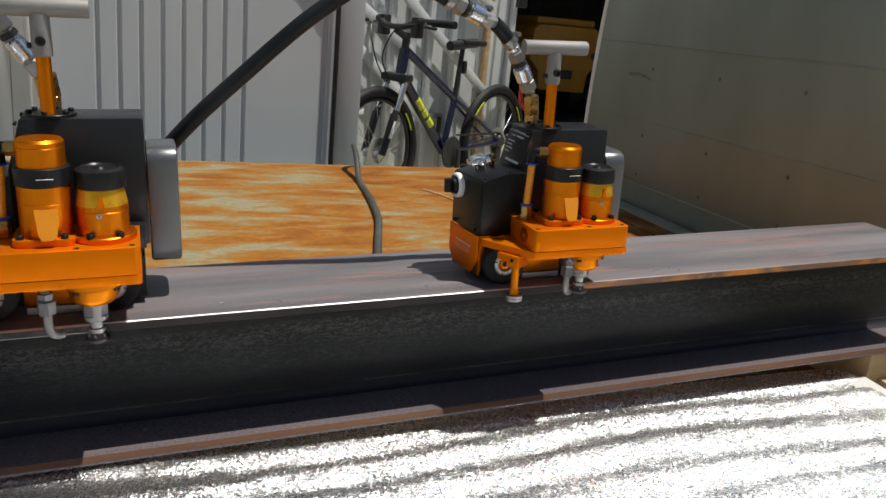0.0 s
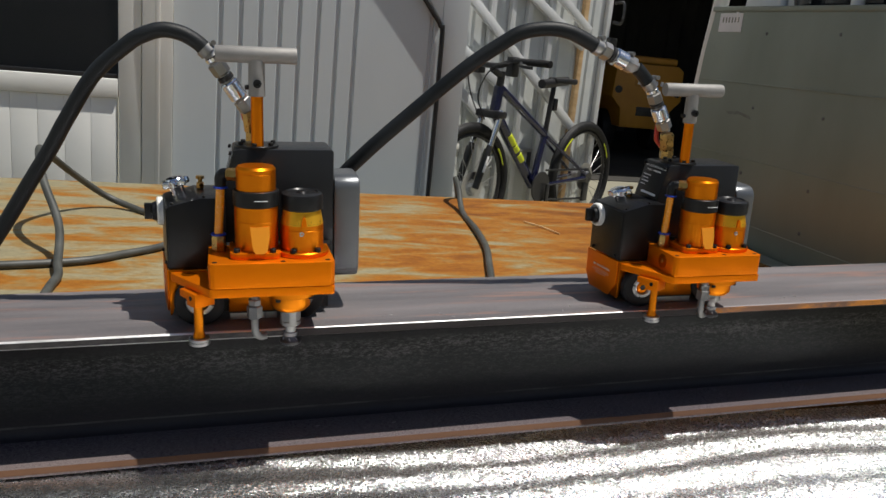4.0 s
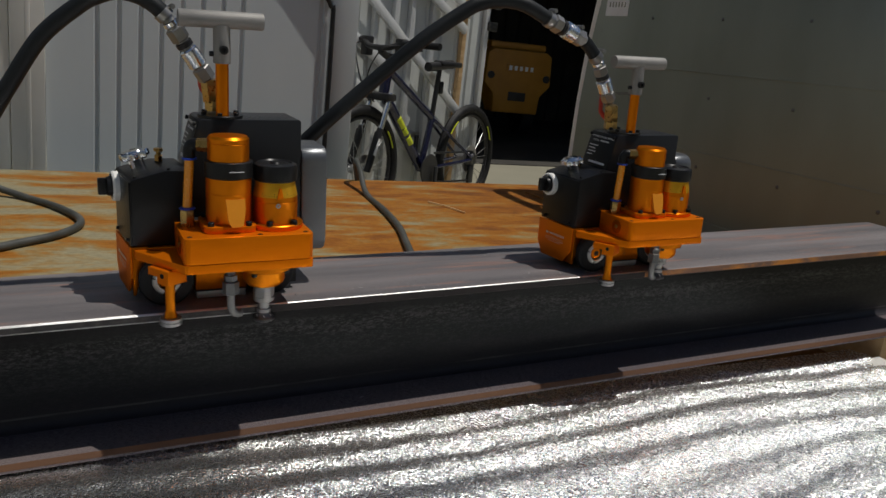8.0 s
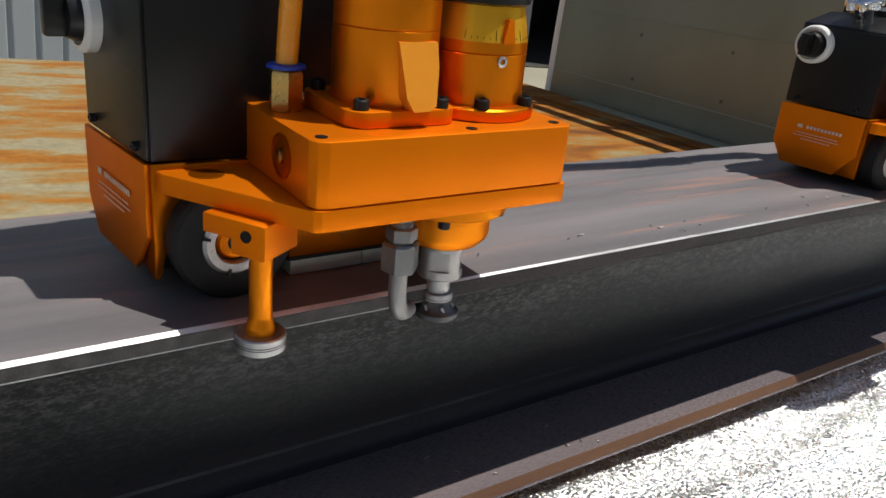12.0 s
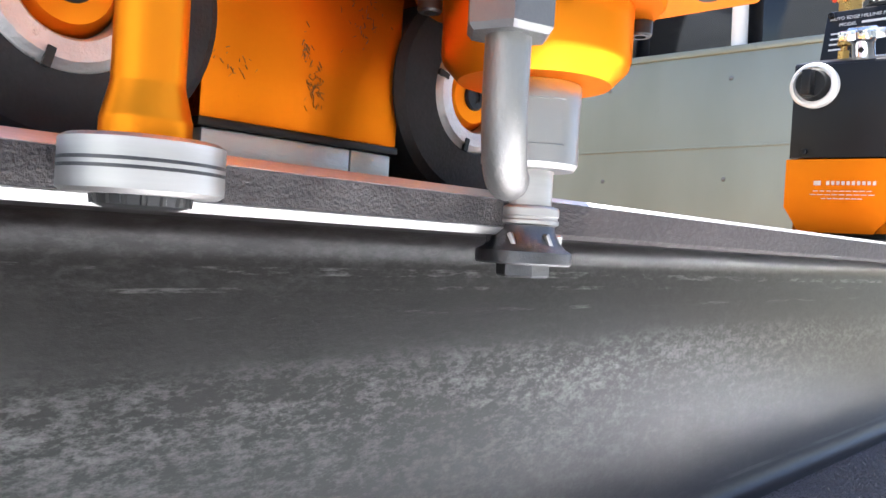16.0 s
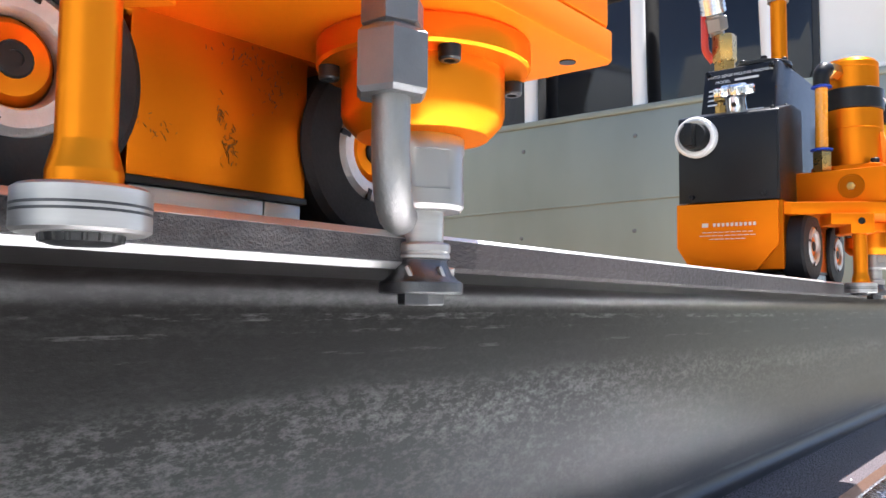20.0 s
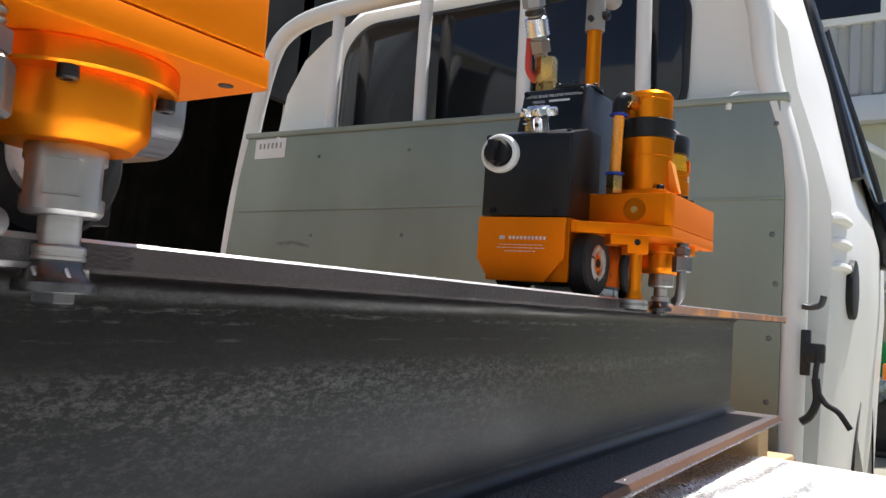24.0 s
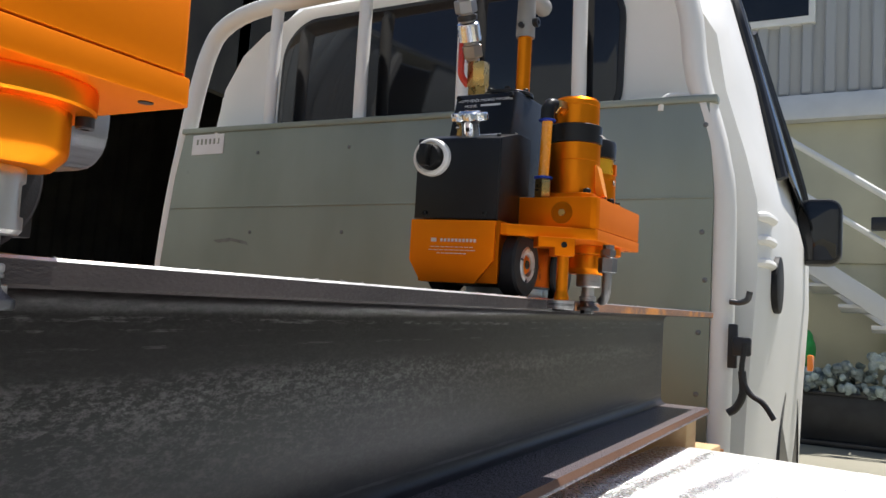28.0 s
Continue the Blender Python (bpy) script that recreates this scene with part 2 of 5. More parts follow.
lip_rust = material("brown_lip", (0.078, 0.039, 0.023), (0.138, 0.07, 0.038), 0.6, 0.15, 10, 7, 0.3, 500, (0.3, 1, 1), 0.2, 0.1, (0.42, 0.2, 0.05), 6, 0.62)
cream_box = material("cardboard", (0.4, 0.26, 0.14), (0.5, 0.34, 0.19), 0.8)


for m in (orange, skirt_orange, orange_oil_shade, orange_turned, gold):
    m.node_tree.nodes["Principled BSDF"].inputs["Specular Tint"].default_value = (1.0, 0.45, 0.03, 1)
for m, level in ((lip_rust, 0.2), (edge_mid, 0.2), (edge_cut, 0.3), (orange, 0.35), (orange_oil_shade, 0.35), (black_paint, 0.28), (grey_paint, 0.35), (black_oxide, 0.35), (black_trim, 0.4), (rubber, 0.25), (hose_rubber, 0.25)):
    m.node_tree.nodes["Principled BSDF"].inputs["Specular IOR Level"].default_value = level


def web_material():
    """Rolled steel: speckled bands of mill scale along the beam, glossy at a flat angle; light and shade put into the
    base by height.
    """
    m = bpy.data.materials.new("banded_mill_scale_shaded_by_height")
    m.use_nodes = True
    n, l = m.node_tree.nodes, m.node_tree.links
    b = n["Principled BSDF"]
    co = n.new("ShaderNodeTexCoord")
    sep = n.new("ShaderNodeSeparateXYZ")
    l.new(co.outputs["Object"], sep.inputs[0])

    def grain(scale, detail, stretch, rough=0.6):
        mp = n.new("ShaderNodeMapping")
        mp.inputs["Scale"].default_value = stretch
        l.new(co.outputs["Object"], mp.inputs[0])
        t = n.new("ShaderNodeTexNoise")
        t.inputs["Scale"].default_value, t.inputs["Detail"].default_value, t.inputs["Roughness"].default_value = scale, detail, rough
        l.new(mp.outputs[0], t.inputs["Vector"])
        return t.outputs["Fac"]

    def calc(op, a, c, d=None):
        t = n.new("ShaderNodeMath")
        t.operation = op
        for i, v in enumerate((a, c, d)):
            if v is None:
                continue
            if isinstance(v, (int, float)):
                t.inputs[i].default_value = v
            else:
                l.new(v, t.inputs[i])
        return t.outputs[0]

    def ramp(fac, stops):
        r = n.new("ShaderNodeValToRGB")
        e = r.color_ramp.elements
        while len(e) < len(stops):
            e.new(0.5)
        for q, (p, c) in zip(e, stops):
            q.position, q.color = p, (*c, 1)
        l.new(fac, r.inputs[0])
        return r.outputs[0]

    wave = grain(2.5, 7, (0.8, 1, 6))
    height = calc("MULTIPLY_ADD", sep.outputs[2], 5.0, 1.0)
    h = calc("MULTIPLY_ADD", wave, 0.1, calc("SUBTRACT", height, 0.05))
    # base darkens up to the flange; lower end lightened for missing bounce light
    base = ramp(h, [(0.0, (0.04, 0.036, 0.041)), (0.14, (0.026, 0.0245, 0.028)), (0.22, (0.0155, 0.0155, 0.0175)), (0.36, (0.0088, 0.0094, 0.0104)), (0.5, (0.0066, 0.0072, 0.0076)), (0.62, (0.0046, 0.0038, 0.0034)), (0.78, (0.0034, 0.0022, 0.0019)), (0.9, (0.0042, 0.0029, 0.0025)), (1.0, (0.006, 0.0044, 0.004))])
    speck = grain(640, 4, (0.45, 1, 1), 0.7)
    flake = grain(230, 7, (0.35, 1, 0.9), 0.76)
    cloud = grain(30, 8, (0.3, 1, 1.5), 0.68)
    streak = grain(3.2, 9, (0.25, 1, 28), 0.62)
    # flaked scale on the web's middle, ragged at its upper rim, and thin lines below the fillet
    band = ramp(h, [(0.0, (0.16,) * 3), (0.3, (0.2,) * 3), (0.48, (0.45,) * 3), (0.61, (1.0,) * 3), (0.665, (0.75,) * 3), (0.7, (0.12,) * 3), (0.8, (0.06,) * 3), (0.86, (0.25,) * 3)])
    mottle = calc("MULTIPLY_ADD", flake, 3.6, calc("MULTIPLY_ADD", cloud, 1.3, calc("MULTIPLY_ADD", streak, 0.9, calc("MULTIPLY_ADD", speck, 2.4, -3.9))))
    amount = calc("MULTIPLY", band, calc("MINIMUM", calc("MAXIMUM", mottle, 0.0), 1.0))
    for at, half, gain in ((-0.0295, 0.0016, 1.0), (-0.036, 0.0008, 0.8), (-0.046, 0.0009, 0.5)):
        line = calc("LESS_THAN", calc("ABSOLUTE", calc("SUBTRACT", calc("MULTIPLY_ADD", wave, 0.006, sep.outputs[2]), at + 0.003), 0), half)
        broken = calc("MINIMUM", calc("MAXIMUM", calc("MULTIPLY_ADD", grain(48, 8, (0.6, 1, 4), 0.75), 9.0, -4.7), 0.0), 1.0)
        amount = calc("MULTIPLY_ADD", calc("MULTIPLY", line, broken), gain, amount)
    n_mix = n.new("ShaderNodeMix")
    n_mix.data_type, n_mix.clamp_factor = "RGBA", True
    l.new(amount, n_mix.inputs[0])
    l.new(base, n_mix.inputs[6])
    n_mix.inputs[7].default_value = (0.036, 0.035, 0.033, 1)
    # worn broken line where web and lower flange meet, with the fillet's highlight painted in
    worn = calc("MULTIPLY", calc("LESS_THAN", calc("ABSOLUTE", calc("ADD", sep.outputs[2], 0.1715), 0), 0.0016), calc("MULTIPLY_ADD", grain(7, 9, (1.2, 1, 9), 0.7), 3.2, -1.3))
    mix2 = n.new("ShaderNodeMix")
    mix2.data_type = "RGBA"
    l.new(calc("MULTIPLY", worn, 0.75), mix2.inputs[0])
    l.new(n_mix.outputs[2], mix2.inputs[6])
    mix2.inputs[7].default_value = (0.16, 0.155, 0.15, 1)
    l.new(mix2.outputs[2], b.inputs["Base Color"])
    b.inputs["IOR"].default_value = 1.5
    l.new(calc("MULTIPLY_ADD", amount, 0.4, 0.18), b.inputs["Specular IOR Level"])
    l.new(calc("MULTIPLY_ADD", speck, 0.18, 0.25), b.inputs["Roughness"])
    bp = n.new("ShaderNodeBump")
    bp.inputs["Strength"].default_value, bp.inputs["Distance"].default_value = 0.14, 0.001
    l.new(speck, bp.inputs["Height"])
    l.new(bp.outputs[0], b.inputs["Normal"])
    return m


web_scale_shaded = web_material()


def deck_material():
    """Olive-cream plate with orange rust blotches, denser towards the cab."""
    m = bpy.data.materials.new("rusty_plate")
    m.use_nodes = True
    n, l = m.node_tree.nodes, m.node_tree.links
    b = n["Principled BSDF"]
    co = n.new("ShaderNodeTexCoord")
    sep = n.new("ShaderNodeSeparateXYZ")
    l.new(co.outputs["Object"], sep.inputs[0])

    def grain(scale, detail, stretch):
        mp = n.new("ShaderNodeMapping")
        mp.inputs["Scale"].default_value = stretch
        l.new(co.outputs["Object"], mp.inputs[0])
        t = n.new("ShaderNodeTexNoise")
        t.inputs["Scale"].default_value, t.inputs["Detail"].default_value, t.inputs["Roughness"].default_value, t.inputs["Distortion"].default_value = scale, detail, 0.62, 0.4
        l.new(mp.outputs[0], t.inputs["Vector"])
        return t.outputs["Fac"]

    slope = n.new("ShaderNodeMath")
    slope.operation = "MULTIPLY_ADD"
    slope.inputs[1].default_value, slope.inputs[2].default_value = 0.075, 0.015
    l.new(sep.outputs[0], slope.inputs[0])
    rust = n.new("ShaderNodeMath")
    rust.operation = "ADD"
    l.new(slope.outputs[0], rust.inputs[0])
    l.new(grain(5.0, 7, (0.75, 1.9, 1)), rust.inputs[1])
    r = n.new("ShaderNodeValToRGB")
    e = r.color_ramp.elements
    stops = [(0.3, (0.2, 0.178, 0.108)), (0.43, (0.25, 0.215, 0.125)), (0.51, (0.24, 0.15, 0.05)), (0.58, (0.27, 0.105, 0.01)), (0.67, (0.21, 0.07, 0.006)), (0.8, (0.115, 0.042, 0.01))]
    while len(e) < len(stops):
        e.new(0.5)
    for q, (p, c) in zip(e, stops):
        q.position, q.color = p, (*c, 1)
    l.new(rust.outputs[0], r.inputs[0])
    fine = grain(60, 6, (1, 1, 1))
    hs = n.new("ShaderNodeHueSaturation")
    mr = n.new("ShaderNodeMapRange")
    mr.inputs[3].default_value, mr.inputs[4].default_value = 0.6, 1.4
    l.new(fine, mr.inputs[0])
    l.new(mr.outputs[0], hs.inputs["Value"])
    l.new(r.outputs[0], hs.inputs["Color"])
    l.new(hs.outputs[0], b.inputs["Base Color"])
    b.inputs["Roughness"].default_value = 0.68
    b.inputs["Specular IOR Level"].default_value = 0.25
    bp = n.new("ShaderNodeBump")
    bp.inputs["Strength"].default_value, bp.inputs["Distance"].default_value = 0.3, 0.002
    l.new(fine, bp.inputs["Height"])
    l.new(bp.outputs[0], b.inputs["Normal"])
    return m


rust_plate = deck_material()
lower_scale = material("brown_lower_flange", (0.14, 0.12, 0.137), (0.21, 0.172, 0.17), 0.28, 0.3, 5, 9, 0.2, 500, (0.3, 3, 1), 0.18, 0.12, (0.2, 0.12, 0.08), 12, 0.62)


def foil_material():
    m = bpy.data.materials.new("crumpled_foil")
    m.use_nodes = True
    n, l = m.node_tree.nodes, m.node_tree.links
    b = n["Principled BSDF"]
    b.inputs["Metallic"].default_value = 1.0
    b.inputs["Base Color"].default_value = (0.94, 0.95, 0.95, 1)
    co = n.new("ShaderNodeTexCoord")
    vo = n.new("ShaderNodeTexVoronoi")
    vo.inputs["Scale"].default_value = 390
    no = n.new("ShaderNodeTexNoise")
    no.inputs["Scale"].default_value, no.inputs["Detail"].default_value = 210, 3
    ad = n.new("ShaderNodeMath")
    ad.operation = "ADD"
    l.new(co.outputs["Object"], vo.inputs["Vector"])
    l.new(co.outputs["Object"], no.inputs["Vector"])
    l.new(vo.outputs["Distance"], ad.inputs[0])
    l.new(no.outputs["Fac"], ad.inputs[1])
    # the mat lies smoother along the low end of the beam
    sep = n.new("ShaderNodeSeparateXYZ")
    l.new(co.outputs["Object"], sep.inputs[0])
    sides = []
    for axis, lo, hi in ((0, 0.4, -0.2), (1, -0.33, -0.06)):
        mr = n.new("ShaderNodeMapRange")
        mr.inputs[1].default_value, mr.inputs[2].default_value = lo, hi
        l.new(sep.outputs[axis], mr.inputs[0])
        sides.append(mr.outputs[0])
    smooth = n.new("ShaderNodeMath")
    smooth.operation = "MULTIPLY"
    l.new(sides[0], smooth.inputs[0])
    l.new(sides[1], smooth.inputs[1])
    crinkle = n.new("ShaderNodeMapRange")
    crinkle.inputs[3].default_value, crinkle.inputs[4].default_value = 0.85, 0.32
    l.new(smooth.outputs[0], crinkle.inputs[0])
    bp = n.new("ShaderNodeBump")
    bp.inputs["Distance"].default_value = 0.0017
    l.new(crinkle.outputs[0], bp.inputs["Strength"])
    l.new(ad.outputs[0], bp.inputs["Height"])
    l.new(bp.outputs[0], b.inputs["Normal"])
    rr = n.new("ShaderNodeMapRange")
    rr.inputs[3].default_value, rr.inputs[4].default_value = 0.19, 0.34
    l.new(no.outputs["Fac"], rr.inputs[0])
    l.new(rr.outputs[0], b.inputs["Roughness"])
    return m


foil_mat = foil_material()


# ---- mesh helpers
def mesh_of(name, bm, mat, smooth=True):
    d = bpy.data.meshes.new(name)
    bm.normal_update()
    bm.to_mesh(d)
    bm.free()
    d.materials.append(mat)
    if smooth:
        d.set_sharp_from_angle(angle=radians(32))
    return d


def part(name, bm, mat, parent, label=""):
    ob = new(name, mesh_of(name, bm, mat))
    ob.parent = parent
    return tagged(ob, label)


def thing(name, label, category, group="", kind="", m=None):
    ob = new(name)
    ob.empty_display_size = 0.05
    if m is not None:
        ob.matrix_world = m
    return tagged(ob, label, category, group, kind)


def solid(name, bm, mat, label="", category="", group="", kind="", m=None):
    ob = new(name, mesh_of(name, bm, mat))
    if m is not None:
        ob.matrix_world = m
    return tagged(ob, label, category, group, kind)


def soften(t, bevel, seg):
    """Round the edges; large faces stay flat, the rounded strips are smooth."""
    if not bevel:
        for f in t.faces:
            f.smooth = True
        return
    res = bmesh.ops.bevel(t, geom=t.edges[:], offset=bevel, segments=seg, affect="EDGES", profile=0.5)
    rounds = set(res["faces"])
    plain = [(f, f.calc_area()) for f in t.faces if f not in rounds]
    top = max(q for _, q in plain)
    for f in t.faces:
        f.smooth = True
    for f, q in plain:
        if q > 0.12 * top:
            f.smooth = False


def bx(a, b, bevel=0.0, bm=None, seg=2):
    out = bm or bmesh.new()
    t = bmesh.new()
    bmesh.ops.create_cube(t, size=1)
    for v in t.verts:
        v.co = Vector([a[i] if v.co[i] < 0 else b[i] for i in range(3)])
    soften(t, bevel, seg)
    return join(out, t)


def join(out, t, smooth=False):
    if smooth:
        for f in t.faces:
            f.smooth = True
    d = bpy.data.meshes.new("scratch")
    t.to_mesh(d)
    t.free()
    out.from_mesh(d)
    bpy.data.meshes.remove(d)
    return out


def prism(poly, z0, z1, bevel=0.0, bm=None, axis="z"):
    """A polygon in x, y (or in the two other axes) pushed from z0 to z1."""
    out = bm or bmesh.new()
    t = bmesh.new()
    put = {"z": lambda p, h: (p[0], p[1], h), "x": lambda p, h: (h, p[0], p[1]), "y": lambda p, h: (p[0], h, p[1])}[axis]
    low = [t.verts.new(put(p, z0)) for p in poly]
    top = [t.verts.new(put(p, z1)) for p in poly]
    t.faces.new(low)
    t.faces.new(top)
    k = len(poly)
    for i in range(k):
        t.faces.new((low[i], low[(i + 1) % k], top[(i + 1) % k], top[i]))
    bmesh.ops.recalc_face_normals(t, faces=t.faces[:])
    soften(t, bevel, 2)
    return join(out, t)


def turn(profile, at=(0, 0, 0), way=(0, 0, 1), seg=40, bm=None, phase=0.0):
    """A body of revolution: profile of (radius, height) along way from at."""
    out = bm or bmesh.new()
    t = bmesh.new()
    q = Vector(way).to_track_quat("Z", "Y")
    rings = []
    for r, h in profile:
        if r < 1e-6:
            rings.append([t.verts.new((0, 0, h))])
        else:
            rings.append([t.verts.new((r * math.cos(phase + 2 * math.pi * i / seg), r * math.sin(phase + 2 * math.pi * i / seg), h)) for i in range(seg)])
    for a, b in zip(rings, rings[1:]):
        for i in range(seg):
            j = (i + 1) % seg
            f = [a[i % len(a)], a[j % len(a)], b[j % len(b)], b[i % len(b)]]
            f = list(dict.fromkeys(f))
            if len(f) > 2:
                t.faces.new(f)
    for r in (rings[0], rings[-1]):
        if len(r) > 2:
            t.faces.new(r)
    bmesh.ops.recalc_face_normals(t, faces=t.faces[:])
    for v in t.verts:
        v.co = q @ v.co + Vector(at)
    return join(out, t, True)


def rod(a, b, r, r2=None, seg=20, bm=None, edge=0.0):
    a, b = Vector(a), Vector(b)
    h = (b - a).length
    r2 = r if r2 is None else r2
    e = edge
    prof = [(r - e, 0), (r, e), (r2, h - e), (r2 - e, h)] if e else [(r, 0), (r2, h)]
    return turn(prof, a, b - a, seg, bm)


def hexa(a, b, r, bm=None, phase=0.26):
    a, b = Vector(a), Vector(b)
    h = (b - a).length
    return turn([(r * 0.88, 0), (r, h * 0.08), (r, h * 0.92), (r * 0.88, h)], a, b - a, 6, bm, phase)


def smooth_line(pts, steps=6):
    p = [Vector(q) for q in pts]
    p = [2 * p[0] - p[1]] + p + [2 * p[-1] - p[-2]]
    out = []
    for i in range(1, len(p) - 2):
        for s in range(steps):
            t = s / steps
            a, b, c, d = p[i - 1:i + 3]
            out.append(0.5 * (2 * b + (c - a) * t + (2 * a - 5 * b + 4 * c - d) * t * t + (3 * b - a - 3 * c + d) * t ** 3))
    return out + [p[-2]]


def sweep(pts, r, seg=14, steps=6, bm=None, raw=False):
    out = bm or bmesh.new()
    t = bmesh.new()
    line = [Vector(q) for q in pts] if raw else smooth_line(pts, steps)
    rings = []
    side = None
    for i, c in enumerate(line):
        d = (line[min(i + 1, len(line) - 1)] - line[max(i - 1, 0)]).normalized()
        if side is None:
            side = d.orthogonal().normalized()
        side = (side - d * side.dot(d)).normalized()
        up = d.cross(side)
        rings.append([t.verts.new(c + r * (side * math.cos(2 * math.pi * k / seg) + up * math.sin(2 * math.pi * k / seg))) for k in range(seg)])
    for a, b in zip(rings, rings[1:]):
        for k in range(seg):
            t.faces.new((a[k], a[(k + 1) % seg], b[(k + 1) % seg], b[k]))
    t.faces.new(rings[0])
    t.faces.new(rings[-1])
    bmesh.ops.recalc_face_normals(t, faces=t.faces[:])
    return join(out, t, True)


def ring(R, r, at, way, seg=48, k=10, bm=None):
    prof = [(R + r * math.cos(2 * math.pi * i / k), r * math.sin(2 * math.pi * i / k)) for i in range(k + 1)]
    return turn_open(prof, at, way, seg, bm)


def turn_open(prof, at, way, seg, bm):
    out = bm or bmesh.new()
    t = bmesh.new()
    q = Vector(way).to_track_quat("Z", "Y")
    rings = [[t.verts.new((p[0] * math.cos(2 * math.pi * i / seg), p[0] * math.sin(2 * math.pi * i / seg), p[1])) for i in range(seg)] for p in prof]
    for a, b in zip(rings, rings[1:]):
        for i in range(seg):
            t.faces.new((a[i], a[(i + 1) % seg], b[(i + 1) % seg], b[i]))
    bmesh.ops.remove_doubles(t, verts=t.verts[:], dist=1e-6)
    bmesh.ops.recalc_face_normals(t, faces=t.faces[:])
    for v in t.verts:
        v.co = q @ v.co + Vector(at)
    return join(out, t, True)


def lettering(name, text, size, mat, parent, m, label=""):
    cu = bpy.data.curves.new(name, "FONT")
    cu.body, cu.size, cu.extrude, cu.align_x = text, size, 0.0002, "CENTER"
    t = bpy.data.objects.new("scratch", cu)
    d = bpy.data.meshes.new_from_object(t)
    bpy.data.objects.remove(t)
    d.materials.append(mat)
    ob = new(name, d)
    ob.parent = parent
    ob.matrix_local = m
    return tagged(ob, label)


def rounded(y0, y1, z0, z1, r, n=6):
    """A rounded rectangle as a polygon."""
    out = []
    for cy, cz, a in ((y1 - r, z1 - r, 0), (y0 + r, z1 - r, 90), (y0 + r, z0 + r, 180), (y1 - r, z0 + r, 270)):
        for i in range(n + 1):
            t = radians(a + 90 * i / n)
            out.append((cy + r * math.cos(t), cz + r * math.sin(t)))
    return out


def bars(parent, m, rows, mat, name="lettering_bar"):
    """Unreadable print as plain bars: rows of (x, z, width, height) in the plane of m."""
    for x, z, w, h in rows:
        ob = new(name, mesh_of(name, bx((x - w / 2, z - h / 2, 0), (x + w / 2, z + h / 2, 0.0003)), mat))
        ob.parent = parent
        ob.matrix_local = m


# ---- ground and the steel beam
def big_ground():
    bm = bmesh.new()
    bmesh.ops.create_grid(bm, x_segments=8, y_segments=8, size=400)
    for v in bm.verts:
        v.co.z = -0.65
    return solid("ground", bm, concrete, "dusty pale concrete yard", "ground", kind="structure")


big_ground()

XA, XB, CUT1, CUT2 = -1.25, 1.60, 0.119, 0.78


def beam():
    b = thing("steel_beam", "dark wide-flange steel beam with milled flange edge", "steel beam", m=LEVEL)
    # upper flange, its near edge machined in stages
    def flange(x0, x1, prof, mat, name):
        return part(name, prism(prof, x0, x1, 0, axis="x"), mat, b)
    far = [(0.2, 0.0), (0.2, -0.012)]
    raw = [(0.0015, 0.0), (0.2, 0.0), (0.2, -0.012), (0.0015, -0.012), (0, -0.0105), (0, -0.0015)]
    mid = [(0.0013, 0.0), (0.2, 0.0), (0.2, -0.012), (0.0012, -0.012), (0, -0.0108), (0, -0.0013)]
    cut = [(0.0022, 0.0), (0.2, 0.0), (0.2, -0.012), (0.0026, -0.012), (0, -0.0099), (0, -0.0022)]
    for x0, x1, prof in ((XA, CUT1, cut), (CUT1, CUT2, mid), (CUT2, XB, raw)):
        flange(x0, x1, prof, flange_top, "upper_flange")
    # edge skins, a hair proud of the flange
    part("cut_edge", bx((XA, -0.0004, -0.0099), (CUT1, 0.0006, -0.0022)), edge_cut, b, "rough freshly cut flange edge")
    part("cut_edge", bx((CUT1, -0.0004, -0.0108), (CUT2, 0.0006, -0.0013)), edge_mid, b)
    part("raw_edge", bx((CUT2, -0.0004, -0.0105), (XB, 0.0006, -0.0012)), edge_raw, b, "rusty unmilled flange edge")
    def skin(x0, x1, p, q):
        t = bmesh.new()
        n = Vector((0, q[1] - p[1], -(q[0] - p[0]))).normalized() * 0.0004
        c = [Vector((x, y, z)) + s * n for s in (-1, 1) for x in (x0, x1) for y, z in (p, q)]
        v = [t.verts.new(k) for k in c]
        for f in ((0, 1, 3, 2), (4, 6, 7, 5), (0, 4, 5, 1), (2, 3, 7, 6), (0, 2, 6, 4), (1, 5, 7, 3)):
            t.faces.new([v[i] for i in f])
        bmesh.ops.recalc_face_normals(t, faces=t.faces[:])
        return t
    part("top_bevel", skin(XA, CUT1, (0.0022, 0.0), (0, -0.0022)), bright, b, "bright milled top bevel")
    part("top_bevel", skin(CUT1, CUT2, (0.0013, 0.0), (0, -0.0013)), bright, b, "bright milled top bevel")
    part("bottom_bevel", skin(XA, CUT1, (0.0, -0.0099), (0.0026, -0.012)), bright, b, "bright milled lower bevel")
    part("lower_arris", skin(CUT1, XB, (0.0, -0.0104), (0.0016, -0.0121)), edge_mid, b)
    # thin dark skin: the shade below the flange is put into its colour
    for x0, x1, y0 in ((XA, CUT1, 0.0028), (CUT1, XB, 0.0018)):
        part("flange_underside", bx((x0, y0, -0.0124), (x1, 0.0828, -0.012)), web_scale_shaded, b)
    fil = [(0.096 - 0.013 * (1 - math.sin(radians(a))), -0.012 - 0.013 * (1 - math.cos(radians(a)))) for a in range(0, 91, 15)]
    w = [(0.083, -0.012)] + fil[1:] + [(0.096, -0.0268), (0.096, -0.1732), (0.096, -0.175)] + [(y, -0.2 - z) for y, z in reversed(fil[1:-1])] + [(0.083, -0.188)]
    web = w + [(0.2 - y, z) for y, z in reversed(w)]
    part("web", prism(web, XA, XB - 0.0005, axis="x"), web_scale_shaded, b)
